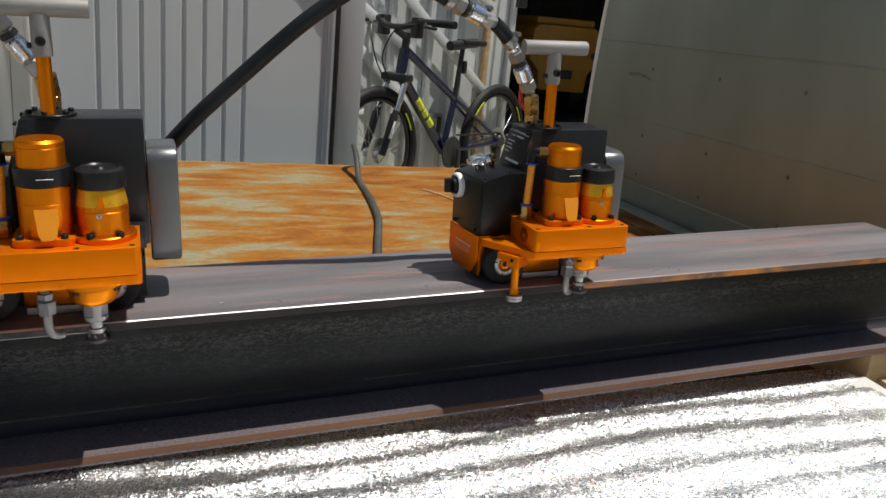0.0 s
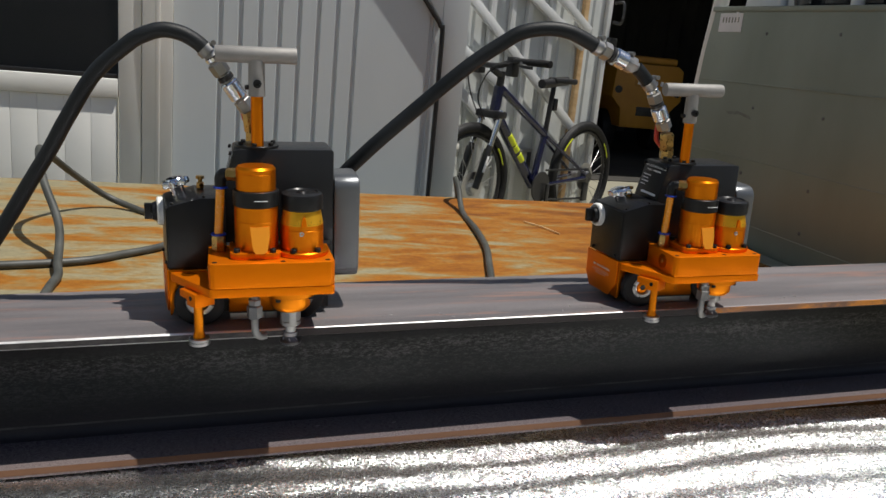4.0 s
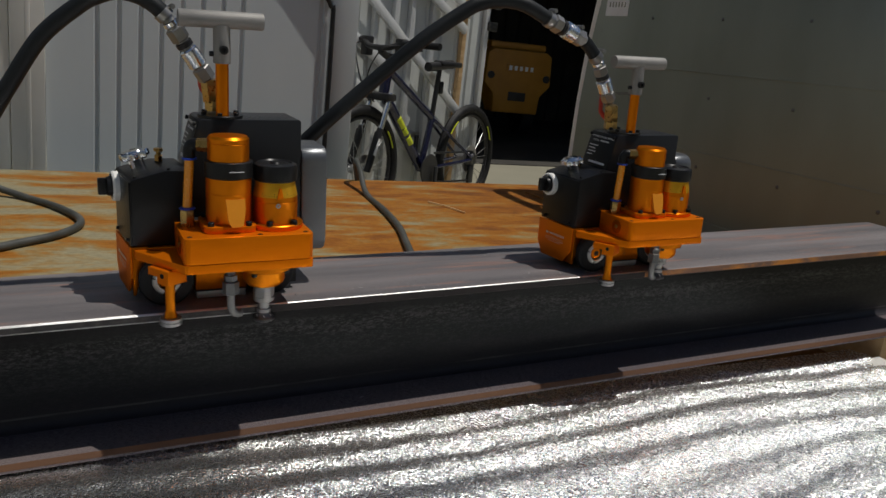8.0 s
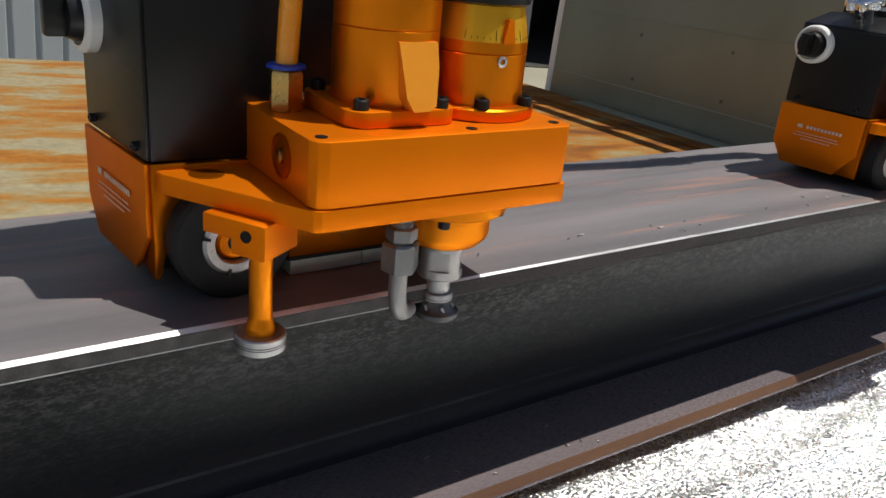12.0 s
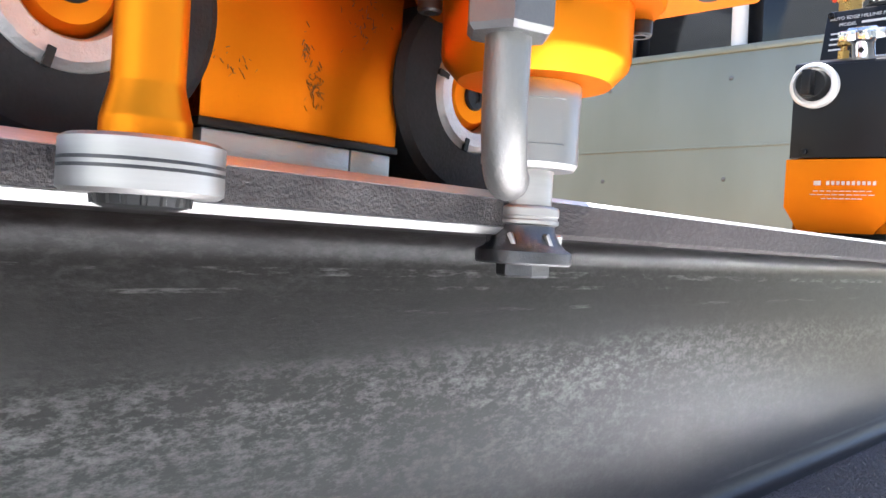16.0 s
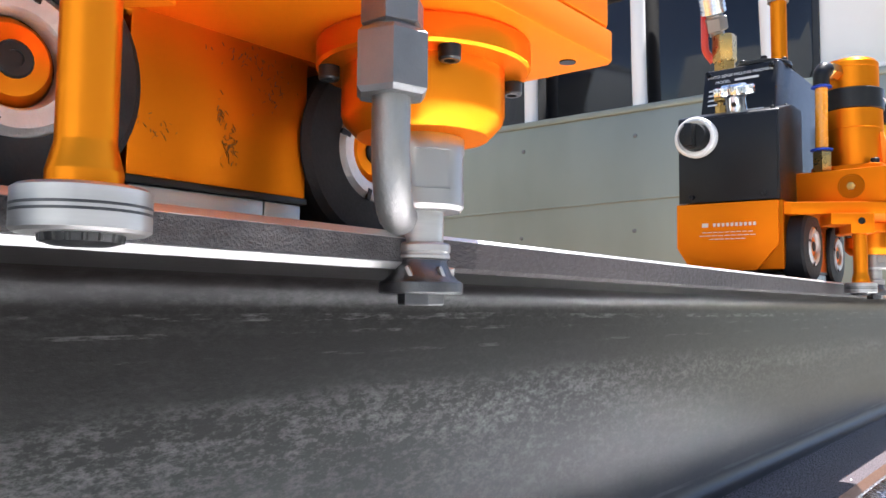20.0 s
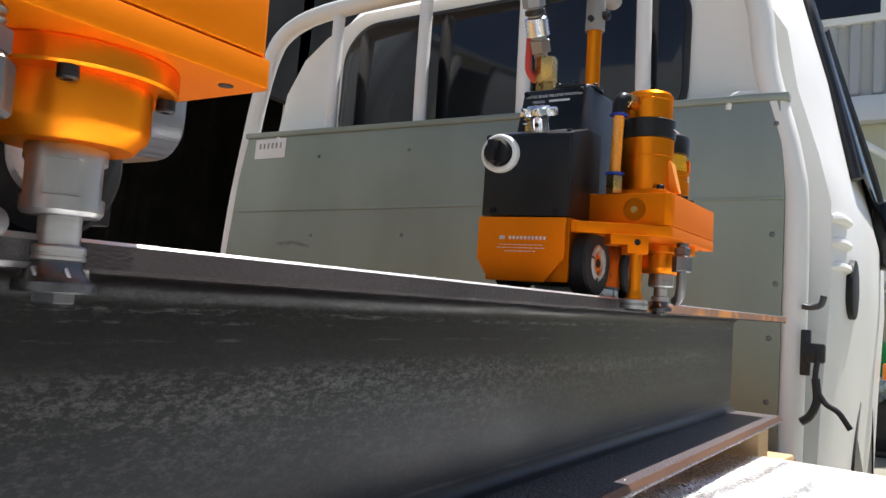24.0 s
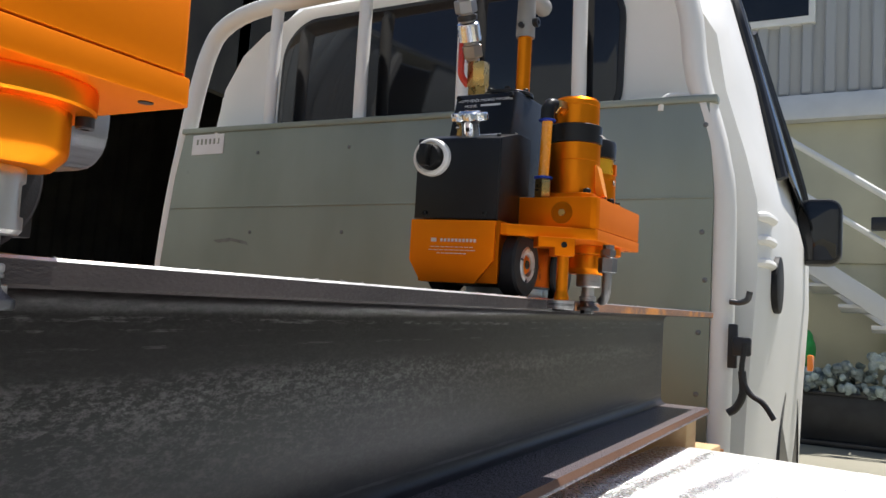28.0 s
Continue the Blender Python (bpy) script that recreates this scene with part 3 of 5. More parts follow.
    low = [(0.0055, -0.188), (0.2, -0.188), (0.2, -0.2), (0.0025, -0.2), (0, -0.1975), (0.0008, -0.1945)]
    part("lower_flange", prism(low, XA, XB, axis="x"), lower_scale, b)
    part("lower_lip", skin(XA, XB, (0.0055, -0.188), (0.0006, -0.195)), lip_rust, b, "rust-brown lower flange edge")
    return b


beam()


rim_alloy = material("scuffed_rim_alloy", (0.42, 0.415, 0.4), (0.6, 0.595, 0.575), 0.42, 0.8, 60, 6, 0.2, 900, spots=(0.2, 0.19, 0.18), spot_scale=120, spot_at=0.62)


faint_print = material("worn_print", (0.66, 0.5, 0.38), (0.74, 0.6, 0.47), 0.5, 0.1, 60, 4)
# lighter than the motor's orange: colour holds the sun on the tilted flat
lug_sunlit_orange = material("sunlit_orange_flat", (0.8, 0.28, 0.012), (0.86, 0.33, 0.016), 0.45, 0.35, 20, 4)
oil_dark = material("dried_cutting_oil", (0.08, 0.03, 0.006), (0.16, 0.06, 0.01), 0.4, 0.2, 200, 4)


# ---- the beveling machine that rides on the flange
def screw(at, way, r, parent, name="socket_screw"):
    at, way = Vector(at), Vector(way).normalized()
    part(name, turn([(r, 0), (r, r * 1.1), (r * 0.85, r * 1.3), (r * 0.5, r * 1.3), (r * 0.5, r * 0.7), (0, r * 0.7)], at, way, 16), black_oxide, parent, "black socket-head screw")


def machine():
    a = thing("edge_milling_machine", "orange and black edge milling machine on the beam flange", "milling machine", "milling machines", m=LEVEL)
    # chassis between the wheels
    ch = part("chassis", prism([(-0.038, 0.078), (0.165, 0.078), (0.165, 0.062), (0.1105, 0.062), (0.1105, 0.013), (0.0415, 0.013), (0.0415, 0.062),
                                (-0.014, 0.062), (-0.024, 0.051), (-0.029, 0.036), (-0.0345, 0.0125), (-0.038, 0.0115)][::-1], 0.042, 0.138, 0.0012, axis="y"), orange_oil_shade, a, "orange anodised chassis with oil stains")
    part("front_skirt", prism([(0.046, 0.078), (0.142, 0.078), (0.142, 0.034), (0.128, 0.011), (0.066, 0.011), (0.046, 0.036)], -0.0405, -0.0375, 0.0008, axis="x"), skirt_orange, ch, "orange front cover with faint white print")
    face = Matrix.Translation((-0.0418, 0.093, 0.05)) @ Matrix(((0, 0, -1, 0), (-1, 0, 0, 0), (0, 1, 0, 0), (0, 0, 0, 1)))
    bars(ch, face, [(-0.012 + 0.0042 * k, 0.006, 0.0026, 0.0034) for k in range(10)] + [(-0.021, 0.006, 0.006, 0.004)] + [(-0.022 + 0.0055 * k, -0.0012, 0.0042, 0.0007) for k in range(9)] + [(-0.024 + 0.006 * k, -0.0045, 0.0048, 0.0007) for k in range(9)] + [(-0.015 + 0.005 * k, -0.008, 0.0038, 0.0008) for k in range(7)], faint_print)
    rnd = random.Random(11)
    for x0, z0, wx, wz, count in ((0.0735, 0.037, 0.0011, 0.004, 30), (0.0775, 0.0285, 0.0028, 0.005, 60), (0.086, 0.059, 0.012, 0.003, 40), (0.051, 0.03, 0.006, 0.003, 18), (0.094, 0.05, 0.006, 0.007, 40)):
        for k in range(count):
            px, pz = x0 + rnd.gauss(0, wx * 0.6), z0 + rnd.gauss(0, wz * 0.6)
            qx, qz = px + rnd.uniform(-0.0012, 0.0012), pz - rnd.uniform(0.0002, 0.0016)
            part("oil_run", rod((px, 0.0419, pz), (qx, 0.0419, qz), rnd.uniform(0.00008, 0.0002), seg=5), oil_dark, ch)
    part("belly_line", bx((0.0412, 0.0415, 0.0112), (0.1108, 0.13, 0.0136), 0.0005), black_oxide, ch)
    part("magnet_shoe", bx((0.043, 0.043, 0.0012), (0.0925, 0.12, 0.011), 0.0006), shoe_zinc, a, "galvanised magnet shoe under the chassis")
    part("magnet_shoe", bx((0.093, 0.043, 0.0012), (0.109, 0.12, 0.011), 0.0006), shoe_zinc, a)
    # wheels
    for x, y0 in ((0.003, 0.026), (0.142, 0.038), (0.003, 0.112), (0.142, 0.112)):
        w = part("wheel", turn_open([(0.0195, 0), (0.0325, 0.0008), (0.035, 0.003), (0.035, 0.021), (0.0325, 0.0232), (0.0195, 0.024), (0.0195, 0)], (x, y0, 0.035), (0, 1, 0), 56, None), rubber, a, "black rubber wheel")
        part("rim", turn_open([(0.0118, 0.005), (0.0121, 0.0002), (0.0128, -0.0008), (0.0172, -0.0012), (0.018, -0.0004), (0.019, 0.0006), (0.0197, 0.001), (0.0197, 0.022), (0.0118, 0.022)], (x, y0, 0.035), (0, 1, 0), 48, None), rim_alloy, w, "turned aluminium rim")
        for ang in (75, 165, 255, 345):
            slot = bx((0.0155, -0.0009, -0.0016), (0.0199, 0.0009, -0.0004))
            c, sn = math.cos(radians(ang)), math.sin(radians(ang))
            bmesh.ops.transform(slot, matrix=Matrix(((c, -sn, 0, x), (0, 0, 1, y0), (sn, c, 0, 0.035), (0, 0, 0, 1))), verts=slot.verts[:])
            part("rim_slot", slot, black_oxide, w)
        part("hub", turn([(0, 0.0008), (0.0062, 0.0008), (0.009, 0.0012), (0.0106, 0.003), (0.0117, 0.0055), (0.0117, 0.02), (0, 0.02)], (x, y0, 0.035), (0, 1, 0), 32), orange_turned, w, "orange hub")
        part("hub_screw", turn([(0, -0.0002), (0.0022, -0.0002), (0.0022, -0.001), (0.0042, -0.001), (0.0048, -0.0004), (0.0048, 0.004), (0, 0.004)], (x, y0 + 0.0006, 0.035), (0, 1, 0), 20), black_oxide, w)
    part("wheel_arch", prism([(-0.03, 0.012), (-0.028, 0.034), (-0.023, 0.05), (-0.013, 0.06), (0.03, 0.062), (0.041, 0.055), (0.041, 0.01)], 0.056, 0.13, 0, axis="y"), black_oxide, a)
    part("rear_block", bx((0.112, 0.058, 0.01), (0.185, 0.14, 0.0615), 0.001), black_oxide, a)
    # mounting plate and gear block
    plate = [(-0.037, 0.062), (-0.037, 0.05), (-0.034, 0.036), (0.017, -0.0425), (0.021, -0.0445), (0.178, -0.0445), (0.181, -0.0415), (0.181, 0.062)]
    pl = part("mounting_plate", prism(plate, 0.064, 0.0755, 0.0007), orange, a, "orange mounting plate")
    part("plate_hole", turn([(0.0085, 0), (0.0095, 0.0003), (0.0085, 0.0006), (0.0062, 0.0006)], (-0.012, 0.03, 0.0754), (0, 0, 1), 24), orange_oil_shade, pl)
    block = [(0.016, 0.05), (0.016, -0.037), (0.0185, -0.0425), (0.024, -0.0445), (0.175, -0.0445), (0.181, -0.0385), (0.181, 0.05)]
    bl = part("gear_block", prism(block, 0.0762, 0.110, 0.0008), orange, a, "orange anodised gear block")
    part("screw_recess", turn([(0.012, 0), (0.012, 0.0006), (0.0105, 0.0006), (0.0105, -0.001), (0, -0.001)], (0.0158, -0.005, 0.093), (-1, 0, 0), 28), orange_oil_shade, bl)
    part("recess_screw", turn([(0.004, 0), (0.004, 0.002), (0.0025, 0.0024), (0, 0.0024)], (0.0162, -0.005, 0.093), (-1, 0, 0), 6), brass, bl)
    for x, y in ((0.024, -0.034), (0.172, -0.034), (0.112, -0.036), (0.172, 0.04)):
        part("counterbore", turn([(0.0032, 0), (0.0032, 0.0004), (0.002, 0.0004)], (x, y, 0.11), (0, 0, 1), 16), black_oxide, bl)
    part("under_hole", turn([(0.003, 0), (0.003, 0.0004), (0, 0.0004)], (0.168, -0.032, 0.064), (0, 0, -1), 16), black_oxide, pl)
    # air motor
    cx, cy = 0.080, 0.007
    mo = part("air_motor", turn([(0.0285, 0.117), (0.029, 0.119), (0.029, 0.158), (0.0286, 0.1585), (0.029, 0.159), (0.029, 0.178)], (cx, cy, 0), (0, 0, 1), 64), orange_turned, a, "orange anodised air motor body")
    part("motor_flange", prism([(cx + q[0], cy + q[1]) for q in rounded(-0.036, 0.031, -0.0335, 0.034, 0.012)], 0.1102, 0.119, 0.001), orange, mo)
    part("motor_collar", turn([(0.0285, 0.178), (0.0305, 0.179), (0.0305, 0.199), (0.029, 0.2)], (cx, cy, 0), (0, 0, 1), 64), black_oxide, mo, "black exhaust collar")
    part("collar_mark", bx((cx - 0.004, cy - 0.0312, 0.1885), (cx + 0.014, cy - 0.0295, 0.1892)), ink_white, mo)
    part("motor_cap", turn([(0.0262, 0.2), (0.0262, 0.222), (0.0258, 0.2225), (0.0262, 0.223), (0.0262, 0.228), (0.0235, 0.2312), (0.014, 0.232), (0, 0.232)], (cx, cy, 0), (0, 0, 1), 64), orange_turned, mo)
    lug = bmesh.new()
    c, sn = math.cos(radians(6)), math.sin(radians(6))
    low_y, top_y = -0.0385, -0.0292
    pts = [(-0.0125, top_y, 0.1535), (0.0125, top_y, 0.1535), (0.0125, top_y - 0.003, 0.141), (0.0085, low_y + 0.001, 0.1215), (0.004, low_y, 0.1192), (-0.007, low_y, 0.1192), (-0.0105, low_y + 0.002, 0.126)]
    front = [lug.verts.new((cx + c * x - sn * y, cy + sn * x + c * y, z)) for x, y, z in pts]
    back = [lug.verts.new((cx + c * x * 0.8 + sn * 0.018, cy + sn * x * 0.8 - c * 0.018, z)) for x, y, z in pts]
    lug.faces.new(front)
    lug.faces.new(back)
    for k in range(7):
        lug.faces.new((front[k], front[(k + 1) % 7], back[(k + 1) % 7], back[k]))
    bmesh.ops.recalc_face_normals(lug, faces=lug.faces[:])
    part("motor_lug", lug, lug_sunlit_orange, mo, "milled flat on the motor body, coloured lighter as if sunlit")
    for dx, dy in ((-0.027, -0.026), (0.02, -0.029), (-0.027, 0.026)):
        screw((cx + dx, cy + dy, 0.119), (0, 0, 1), 0.0042, mo)
    # depth dial
    dx0 = 0.141
    di = part("depth_dial", turn([(0.0295, 0.117), (0.0295, 0.146), (0.029, 0.1465), (0.0295, 0.147), (0.0292, 0.153)], (dx0, cy, 0), (0, 0, 1), 64), orange_turned, a, "orange depth adjusting dial")
    part("dial_flange", turn([(0.0365, 0.1102), (0.037, 0.1112), (0.037, 0.1165), (0.036, 0.1175), (0.029, 0.1178)], (dx0, cy, 0), (0, 0, 1), 64), orange_turned, di)
    part("dial_cone", turn([(0.0292, 0.153), (0.0255, 0.172), (0.0245, 0.173)], (dx0, cy, 0), (0, 0, 1), 64), gold, di, "gold graduated cone")
    for k in range(16):
        t = radians(-140 + 7 * k)
        p0 = Vector((dx0 + 0.0292 * math.cos(t), cy + 0.0292 * math.sin(t), 0.1545))
        p1 = Vector((dx0 + (0.0292 - 0.0012) * math.cos(t), cy + (0.0292 - 0.0012) * math.sin(t), 0.157 if k % 5 else 0.1595))
        part("graduation", rod(p0, p1, 0.00016, seg=4), black_oxide, di)
    part("dial_cap", turn([(0.0255, 0.172), (0.0285, 0.1735), (0.0288, 0.19), (0.0275, 0.194), (0.022, 0.1965), (0.02, 0.1945), (0.008, 0.1945), (0.006, 0.197), (0, 0.197)], (dx0, cy, 0), (0, 0, 1), 48), black_oxide, di, "black knurled dial cap")
    part("dial_notch", prism([(dx0 - 0.004, 0.153), (dx0 + 0.004, 0.153), (dx0 + 0.0015, 0.166), (dx0 - 0.0015, 0.166)], cy - 0.0305, cy - 0.0262, 0, axis="y"), orange, di)
    part("set_screw", turn([(0.0032, 0), (0.0032, 0.001), (0.0015, 0.001), (0.0015, 0)], (dx0 - 0.003, cy - 0.0293, 0.143), (0, -1, 0), 16), bright, di)
    for ang in (-115, -55, 60, 120):
        t = radians(ang)
        screw((dx0 + 0.033 * math.cos(t), cy + 0.033 * math.sin(t), 0.1172), (0, 0, 1), 0.0044, di)
    # air line
    tx, ty = 0.03, 0.024
    al = part("air_tube", rod((tx, ty, 0.134), (tx + 0.004, ty, 0.2), 0.006, seg=20), amber_tube, a, "amber plastic air tube")
    part("lower_fitting", hexa((tx, ty, 0.1102), (tx, ty, 0.132), 0.0094, turn([(0.0078, 0), (0.0078, 0.002)], (tx, ty, 0.1102))), brass, al, "brass hexagon fitting")
    part("release_ring", turn([(0.008, 0), (0.0105, 0.0006), (0.0105, 0.0022), (0.008, 0.003)], (tx, ty, 0.1322), (0, 0, 1), 24), blue_plastic, al)
    part("release_ring", turn([(0.008, 0), (0.0098, 0.0006), (0.0098, 0.0022), (0.008, 0.003)], (tx + 0.004, ty, 0.1975), (0, 0, 1), 24), blue_plastic, al)
    part("elbow", sweep([(tx + 0.004, ty, 0.2), (tx + 0.004, ty, 0.211), (tx + 0.0065, ty - 0.001, 0.216), (tx + 0.009, ty - 0.002, 0.2175), (tx + 0.013, ty - 0.004, 0.2175)], 0.0078, 20), black_oxide, al, "black push-in elbow")
    part("elbow_nut", hexa((tx + 0.0125, ty - 0.004, 0.2175), (cx - 0.022, cy + 0.008, 0.2175), 0.0088), brass, al, "brass elbow nut")
    # control box
    cb = part("control_box", prism([(-0.037, 0.079), (0.04, 0.079), (0.04, 0.179), (0.006, 0.179), (-0.035, 0.1675), (-0.037, 0.1655)], 0.045, 0.141, 0.0012, axis="y"), black_paint, a, "black powder-coated control box")
    part("face_plate", bx((-0.0388, 0.0465, 0.0795), (-0.0366, 0.1395, 0.1645), 0.0006), black_paint, cb)
    for y, z in ((0.059, 0.085), (0.127, 0.085)):
        screw((-0.0386, y, z), (-1, 0, 0), 0.0026, cb)
    kn = part("speed_knob", turn([(0.0205, 0), (0.0205, 0.006), (0.019, 0.008), (0.0165, 0.0085), (0.0165, 0.005), (0, 0.005)], (-0.0386, 0.121, 0.145), (-1, 0, 0), 48), white_plastic, cb, "white ring round a black rotary knob")
    part("knob_seal", turn([(0.018, 0), (0.019, 0.0008), (0.018, 0.0016)], (-0.0382, 0.121, 0.145), (-1, 0, 0), 40), black_oxide, kn)
    part("rotary_knob", turn([(0.0145, 0.004), (0.0135, 0.011), (0.0125, 0.0145), (0.0, 0.015)], (-0.0386, 0.121, 0.145), (-1, 0, 0), 40, bx((-0.064, 0.117, 0.1335), (-0.05, 0.125, 0.1565), 0.0015)), black_oxide, kn)
    star = []
    for k in range(42):
        t = 2 * math.pi * k / 42
        r = 0.0175 + 0.0028 * math.cos(7 * t)
        star.append((r * math.cos(t), r * math.sin(t)))
    tilt = pose(-0.0165, 0.09, 0.1725, 0, -16, 0)
    ck = part("star_knob", prism(star, 0.0165, 0.026, 0.002), chrome, cb, "chrome star grip knob")
    stem = part("knob_stem", turn([(0.0095, -0.001), (0.0095, 0.0135), (0.012, 0.0175)], (0, 0, 0), (0, 0, 1), 24), chrome, ck)
    cap = part("knob_top", turn([(0.0125, 0.026), (0.011, 0.028), (0.004, 0.0285), (0.004, 0.0262), (0, 0.0262)], (0, 0, 0), (0, 0, 1), 28), chrome, ck)
    hole = part("stem_hole", turn([(0.0024, 0), (0.0024, 0.0004), (0, 0.0004)], (-0.0094, -0.001, 0.008), (-1, 0, 0), 14), black_oxide, ck)
    for ob in (ck, stem, cap, hole):
        ob.data.transform(tilt)
    bv = part("drain_valve", hexa((0.014, 0.117, 0.179), (0.014, 0.117, 0.188), 0.0055), brass, cb, "small brass valve")
    part("valve_cap", turn([(0.003, 0.188), (0.003, 0.192), (0.006, 0.193), (0.006, 0.197), (0, 0.198)], (0.014, 0.117, 0), (0, 0, 1), 20), brass, bv)
    for x, h in ((-0.03, 0.1687), (0.012, 0.1785)):
        screw((x, 0.052, h), (0, 0, 1), 0.0022, cb)
    # gearbox housing with the slanted name plate
    hs = part("housing", prism([(0.0365, 0.078), (0.193, 0.078), (0.193, 0.2405), (0.19, 0.243), (0.058, 0.243), (0.054, 0.241), (0.0365, 0.178)], 0.071, 0.152, 0.0016, axis="y"), grey_paint, a, "graphite grey sheet-metal housing")
    part("lower_housing", bx((0.0402, 0.0512, 0.0785), (0.188, 0.0705, 0.1095), 0.001), grey_paint, hs)
    slope = math.atan2(0.0175, 0.063)
    panel = Matrix.Translation((0.0452, 0.1115, 0.2085)) @ Matrix(((0, math.sin(slope), -math.cos(slope), 0), (-1, 0, 0, 0), (0, math.cos(slope), math.sin(slope), 0), (0, 0, 0, 1)))
    np_ = new("name_plate", mesh_of("name_plate", bx((-0.0395, -0.0335, -0.001), (0.0395, 0.0335, 0.0012), 0.0006), black_paint))
    np_.parent, np_.matrix_local = hs, panel
    tagged(np_, "black name plate with white lettering")
    up = Matrix.Translation((0, 0, 0.0013))
    lettering("heading", "AUTO EDGE MILLING MACHINE", 0.005, ink_white, np_, up @ Matrix.Translation((0, 0.0235, 0)))
    lettering("subheading", "MODEL", 0.005, ink_white, np_, up @ Matrix.Translation((-0.018, 0.016, 0)))
    bars(np_, up, [(0.008, 0.018, 0.026, 0.0026), (-0.02, 0.008, 0.026, 0.0018), (-0.023, 0.002, 0.02, 0.0018), (-0.021, -0.004, 0.024, 0.0018), (-0.025, -0.01, 0.016, 0.0018), (0.004, -0.023, 0.05, 0.004)], ink_white)
    for y in (0.077, 0.146):
        screw((0.05, y, 0.236), (-0.96, 0, 0.27), 0.003, hs)
    part("end_cover", prism(rounded(0.068, 0.156, 0.05, 0.205, 0.02), 0.1935, 0.232, 0.004, axis="x"), silver_paint, a, "light grey rounded motor cover")
    # handle
    hy = 0.110
    rd = part("handle_rod", rod((0.086, hy - 0.03, 0.243), (0.086, hy - 0.03, 0.33), 0.0085, seg=28), orange_turned, a, "orange anodised handle rod")
    part("rod_flange", turn([(0.0305, 0.243), (0.0305, 0.2462), (0.03, 0.2468), (0.0085, 0.247)], (0.086, hy - 0.012, 0), (0, 0, 1), 40), black_oxide, rd, "black round rod flange")
    for k in range(6):
        t = radians(60 * k + 20)
        screw((0.086 + 0.0245 * math.cos(t), hy - 0.012 + 0.0245 * math.sin(t), 0.2465), (0, 0, 1), 0.0036, rd)
    gr = part("grip", turn([(0.0106, 0), (0.0112, 0.001), (0.0112, 0.1075), (0.0106, 0.1095), (0.006, 0.11), (0, 0.11)], (0.031, hy - 0.03, 0.372), (1, 0, 0), 32,
              turn([(0.0112, 0.316), (0.0115, 0.318), (0.011, 0.365)], (0.086, hy - 0.03, 0), (0, 0, 1), 32)), cast_grey, a, "grey cast T-shaped grip")
    part("grip_screw", turn([(0.0058, 0), (0.0058, 0.006), (0.003, 0.0065), (0.003, 0.003), (0, 0.003)], (0.086, hy - 0.0405, 0.334), (0, -1, 0), 20), black_oxide, gr)
    part("grip_screw", turn([(0.0035, 0), (0.0035, 0.005), (0, 0.006)], (0.075, hy - 0.03, 0.328), (-1, 0, 0), 14), black_oxide, gr)
    # ball valve and hose coupling
    va = part("ball_valve", hexa((0.084, 0.14, 0.243), (0.084, 0.14, 0.262), 0.0125, hexa((0.084, 0.14, 0.258), (0.08, 0.139, 0.29), 0.0135)), brass, a, "brass ball valve")
    part("valve_lever", sweep([(0.082, 0.153, 0.262), (0.074, 0.158, 0.272), (0.07, 0.158, 0.282), (0.07, 0.158, 0.315)], 0.0042, 10), red_lever, va, "red valve lever")
    # guide foot, its clamp set along the slanting edge of the plate
    def skew(t):
        foot = Matrix.Translation((0, -0.0145, 0))
        bmesh.ops.transform(t, matrix=foot @ Matrix.Rotation(radians(-57), 4, "Z") @ foot.inverted(), verts=t.verts[:])
        return t
    fo = part("guide_post", turn([(0.0062, 0.052), (0.0062, 0.0094), (0.0062, 0.009), (0.00625, 0.0087), (0.0076, 0.0031), (0.00775, 0.0027), (0.00775, 0.0023), (0.00775, -0.0007)], (0.0015, -0.0145, 0), (0, 0, 1), 36), orange_turned, a, "orange guide post")
    part("post_clamp", skew(prism([(-0.028, 0.064), (0.0105, 0.064), (0.0105, 0.045), (-0.0105, 0.045), (-0.0105, 0.0535), (-0.028, 0.0535)], -0.0235, 0.006, 0.0007, axis="y")), orange, fo)
    part("clamp_hole", skew(turn([(0.0032, 0), (0.0032, 0.0005), (0.0028, 0.0005), (0.0028, -0.001), (0, -0.001)], (-0.001, -0.0236, 0.0565), (0, -1, 0), 20)), black_oxide, fo)
    be = part("guide_bearing", turn([(0.0085, -0.0007), (0.0128, -0.0007), (0.0138, -0.0014), (0.0138, -0.0096), (0.0128, -0.0103), (0.0085, -0.0103)], (0.0015, -0.0143, 0), (0, 0, 1), 64), machined, fo, "steel ball bearing roller")
    for z in (-0.0048, -0.0061):
        part("bearing_groove", turn_open([(0.01382, z + 0.0003), (0.01386, z), (0.01382, z - 0.0003)], (0.0015, -0.0143, 0), (0, 0, 1), 64, None), dark_steel, be)
    part("bearing_screw", turn([(0.0082, -0.0103), (0.0079, -0.012), (0.006, -0.0126), (0, -0.0126)], (0.0015, -0.0143, 0), (0, 0, 1), 24), black_oxide, be)
    for k in range(16):
        t = radians(22.5 * k)
        part("knurl", rod((0.0015 + 0.0081 * math.cos(t), -0.0143 + 0.0081 * math.sin(t), -0.0103), (0.0015 + 0.0079 * math.cos(t), -0.0143 + 0.0079 * math.sin(t), -0.0119), 0.0006, seg=6), black_oxide, be)
    # spindle and cutter
    sx, sy = 0.1245, -0.001
    sp = part("spindle_nose", turn([(0.0358, 0.064), (0.0365, 0.063), (0.0365, 0.0555), (0.0355, 0.0545), (0.0278, 0.0543), (0.0278, 0.0395), (0.027, 0.037), (0.0225, 0.0322), (0.0125, 0.032)], (sx, sy, 0), (0, 0, 1), 64), orange_turned, a, "orange anodised spindle nose")
    for ang in (-35, 55, 145, 235):
        t = radians(ang)
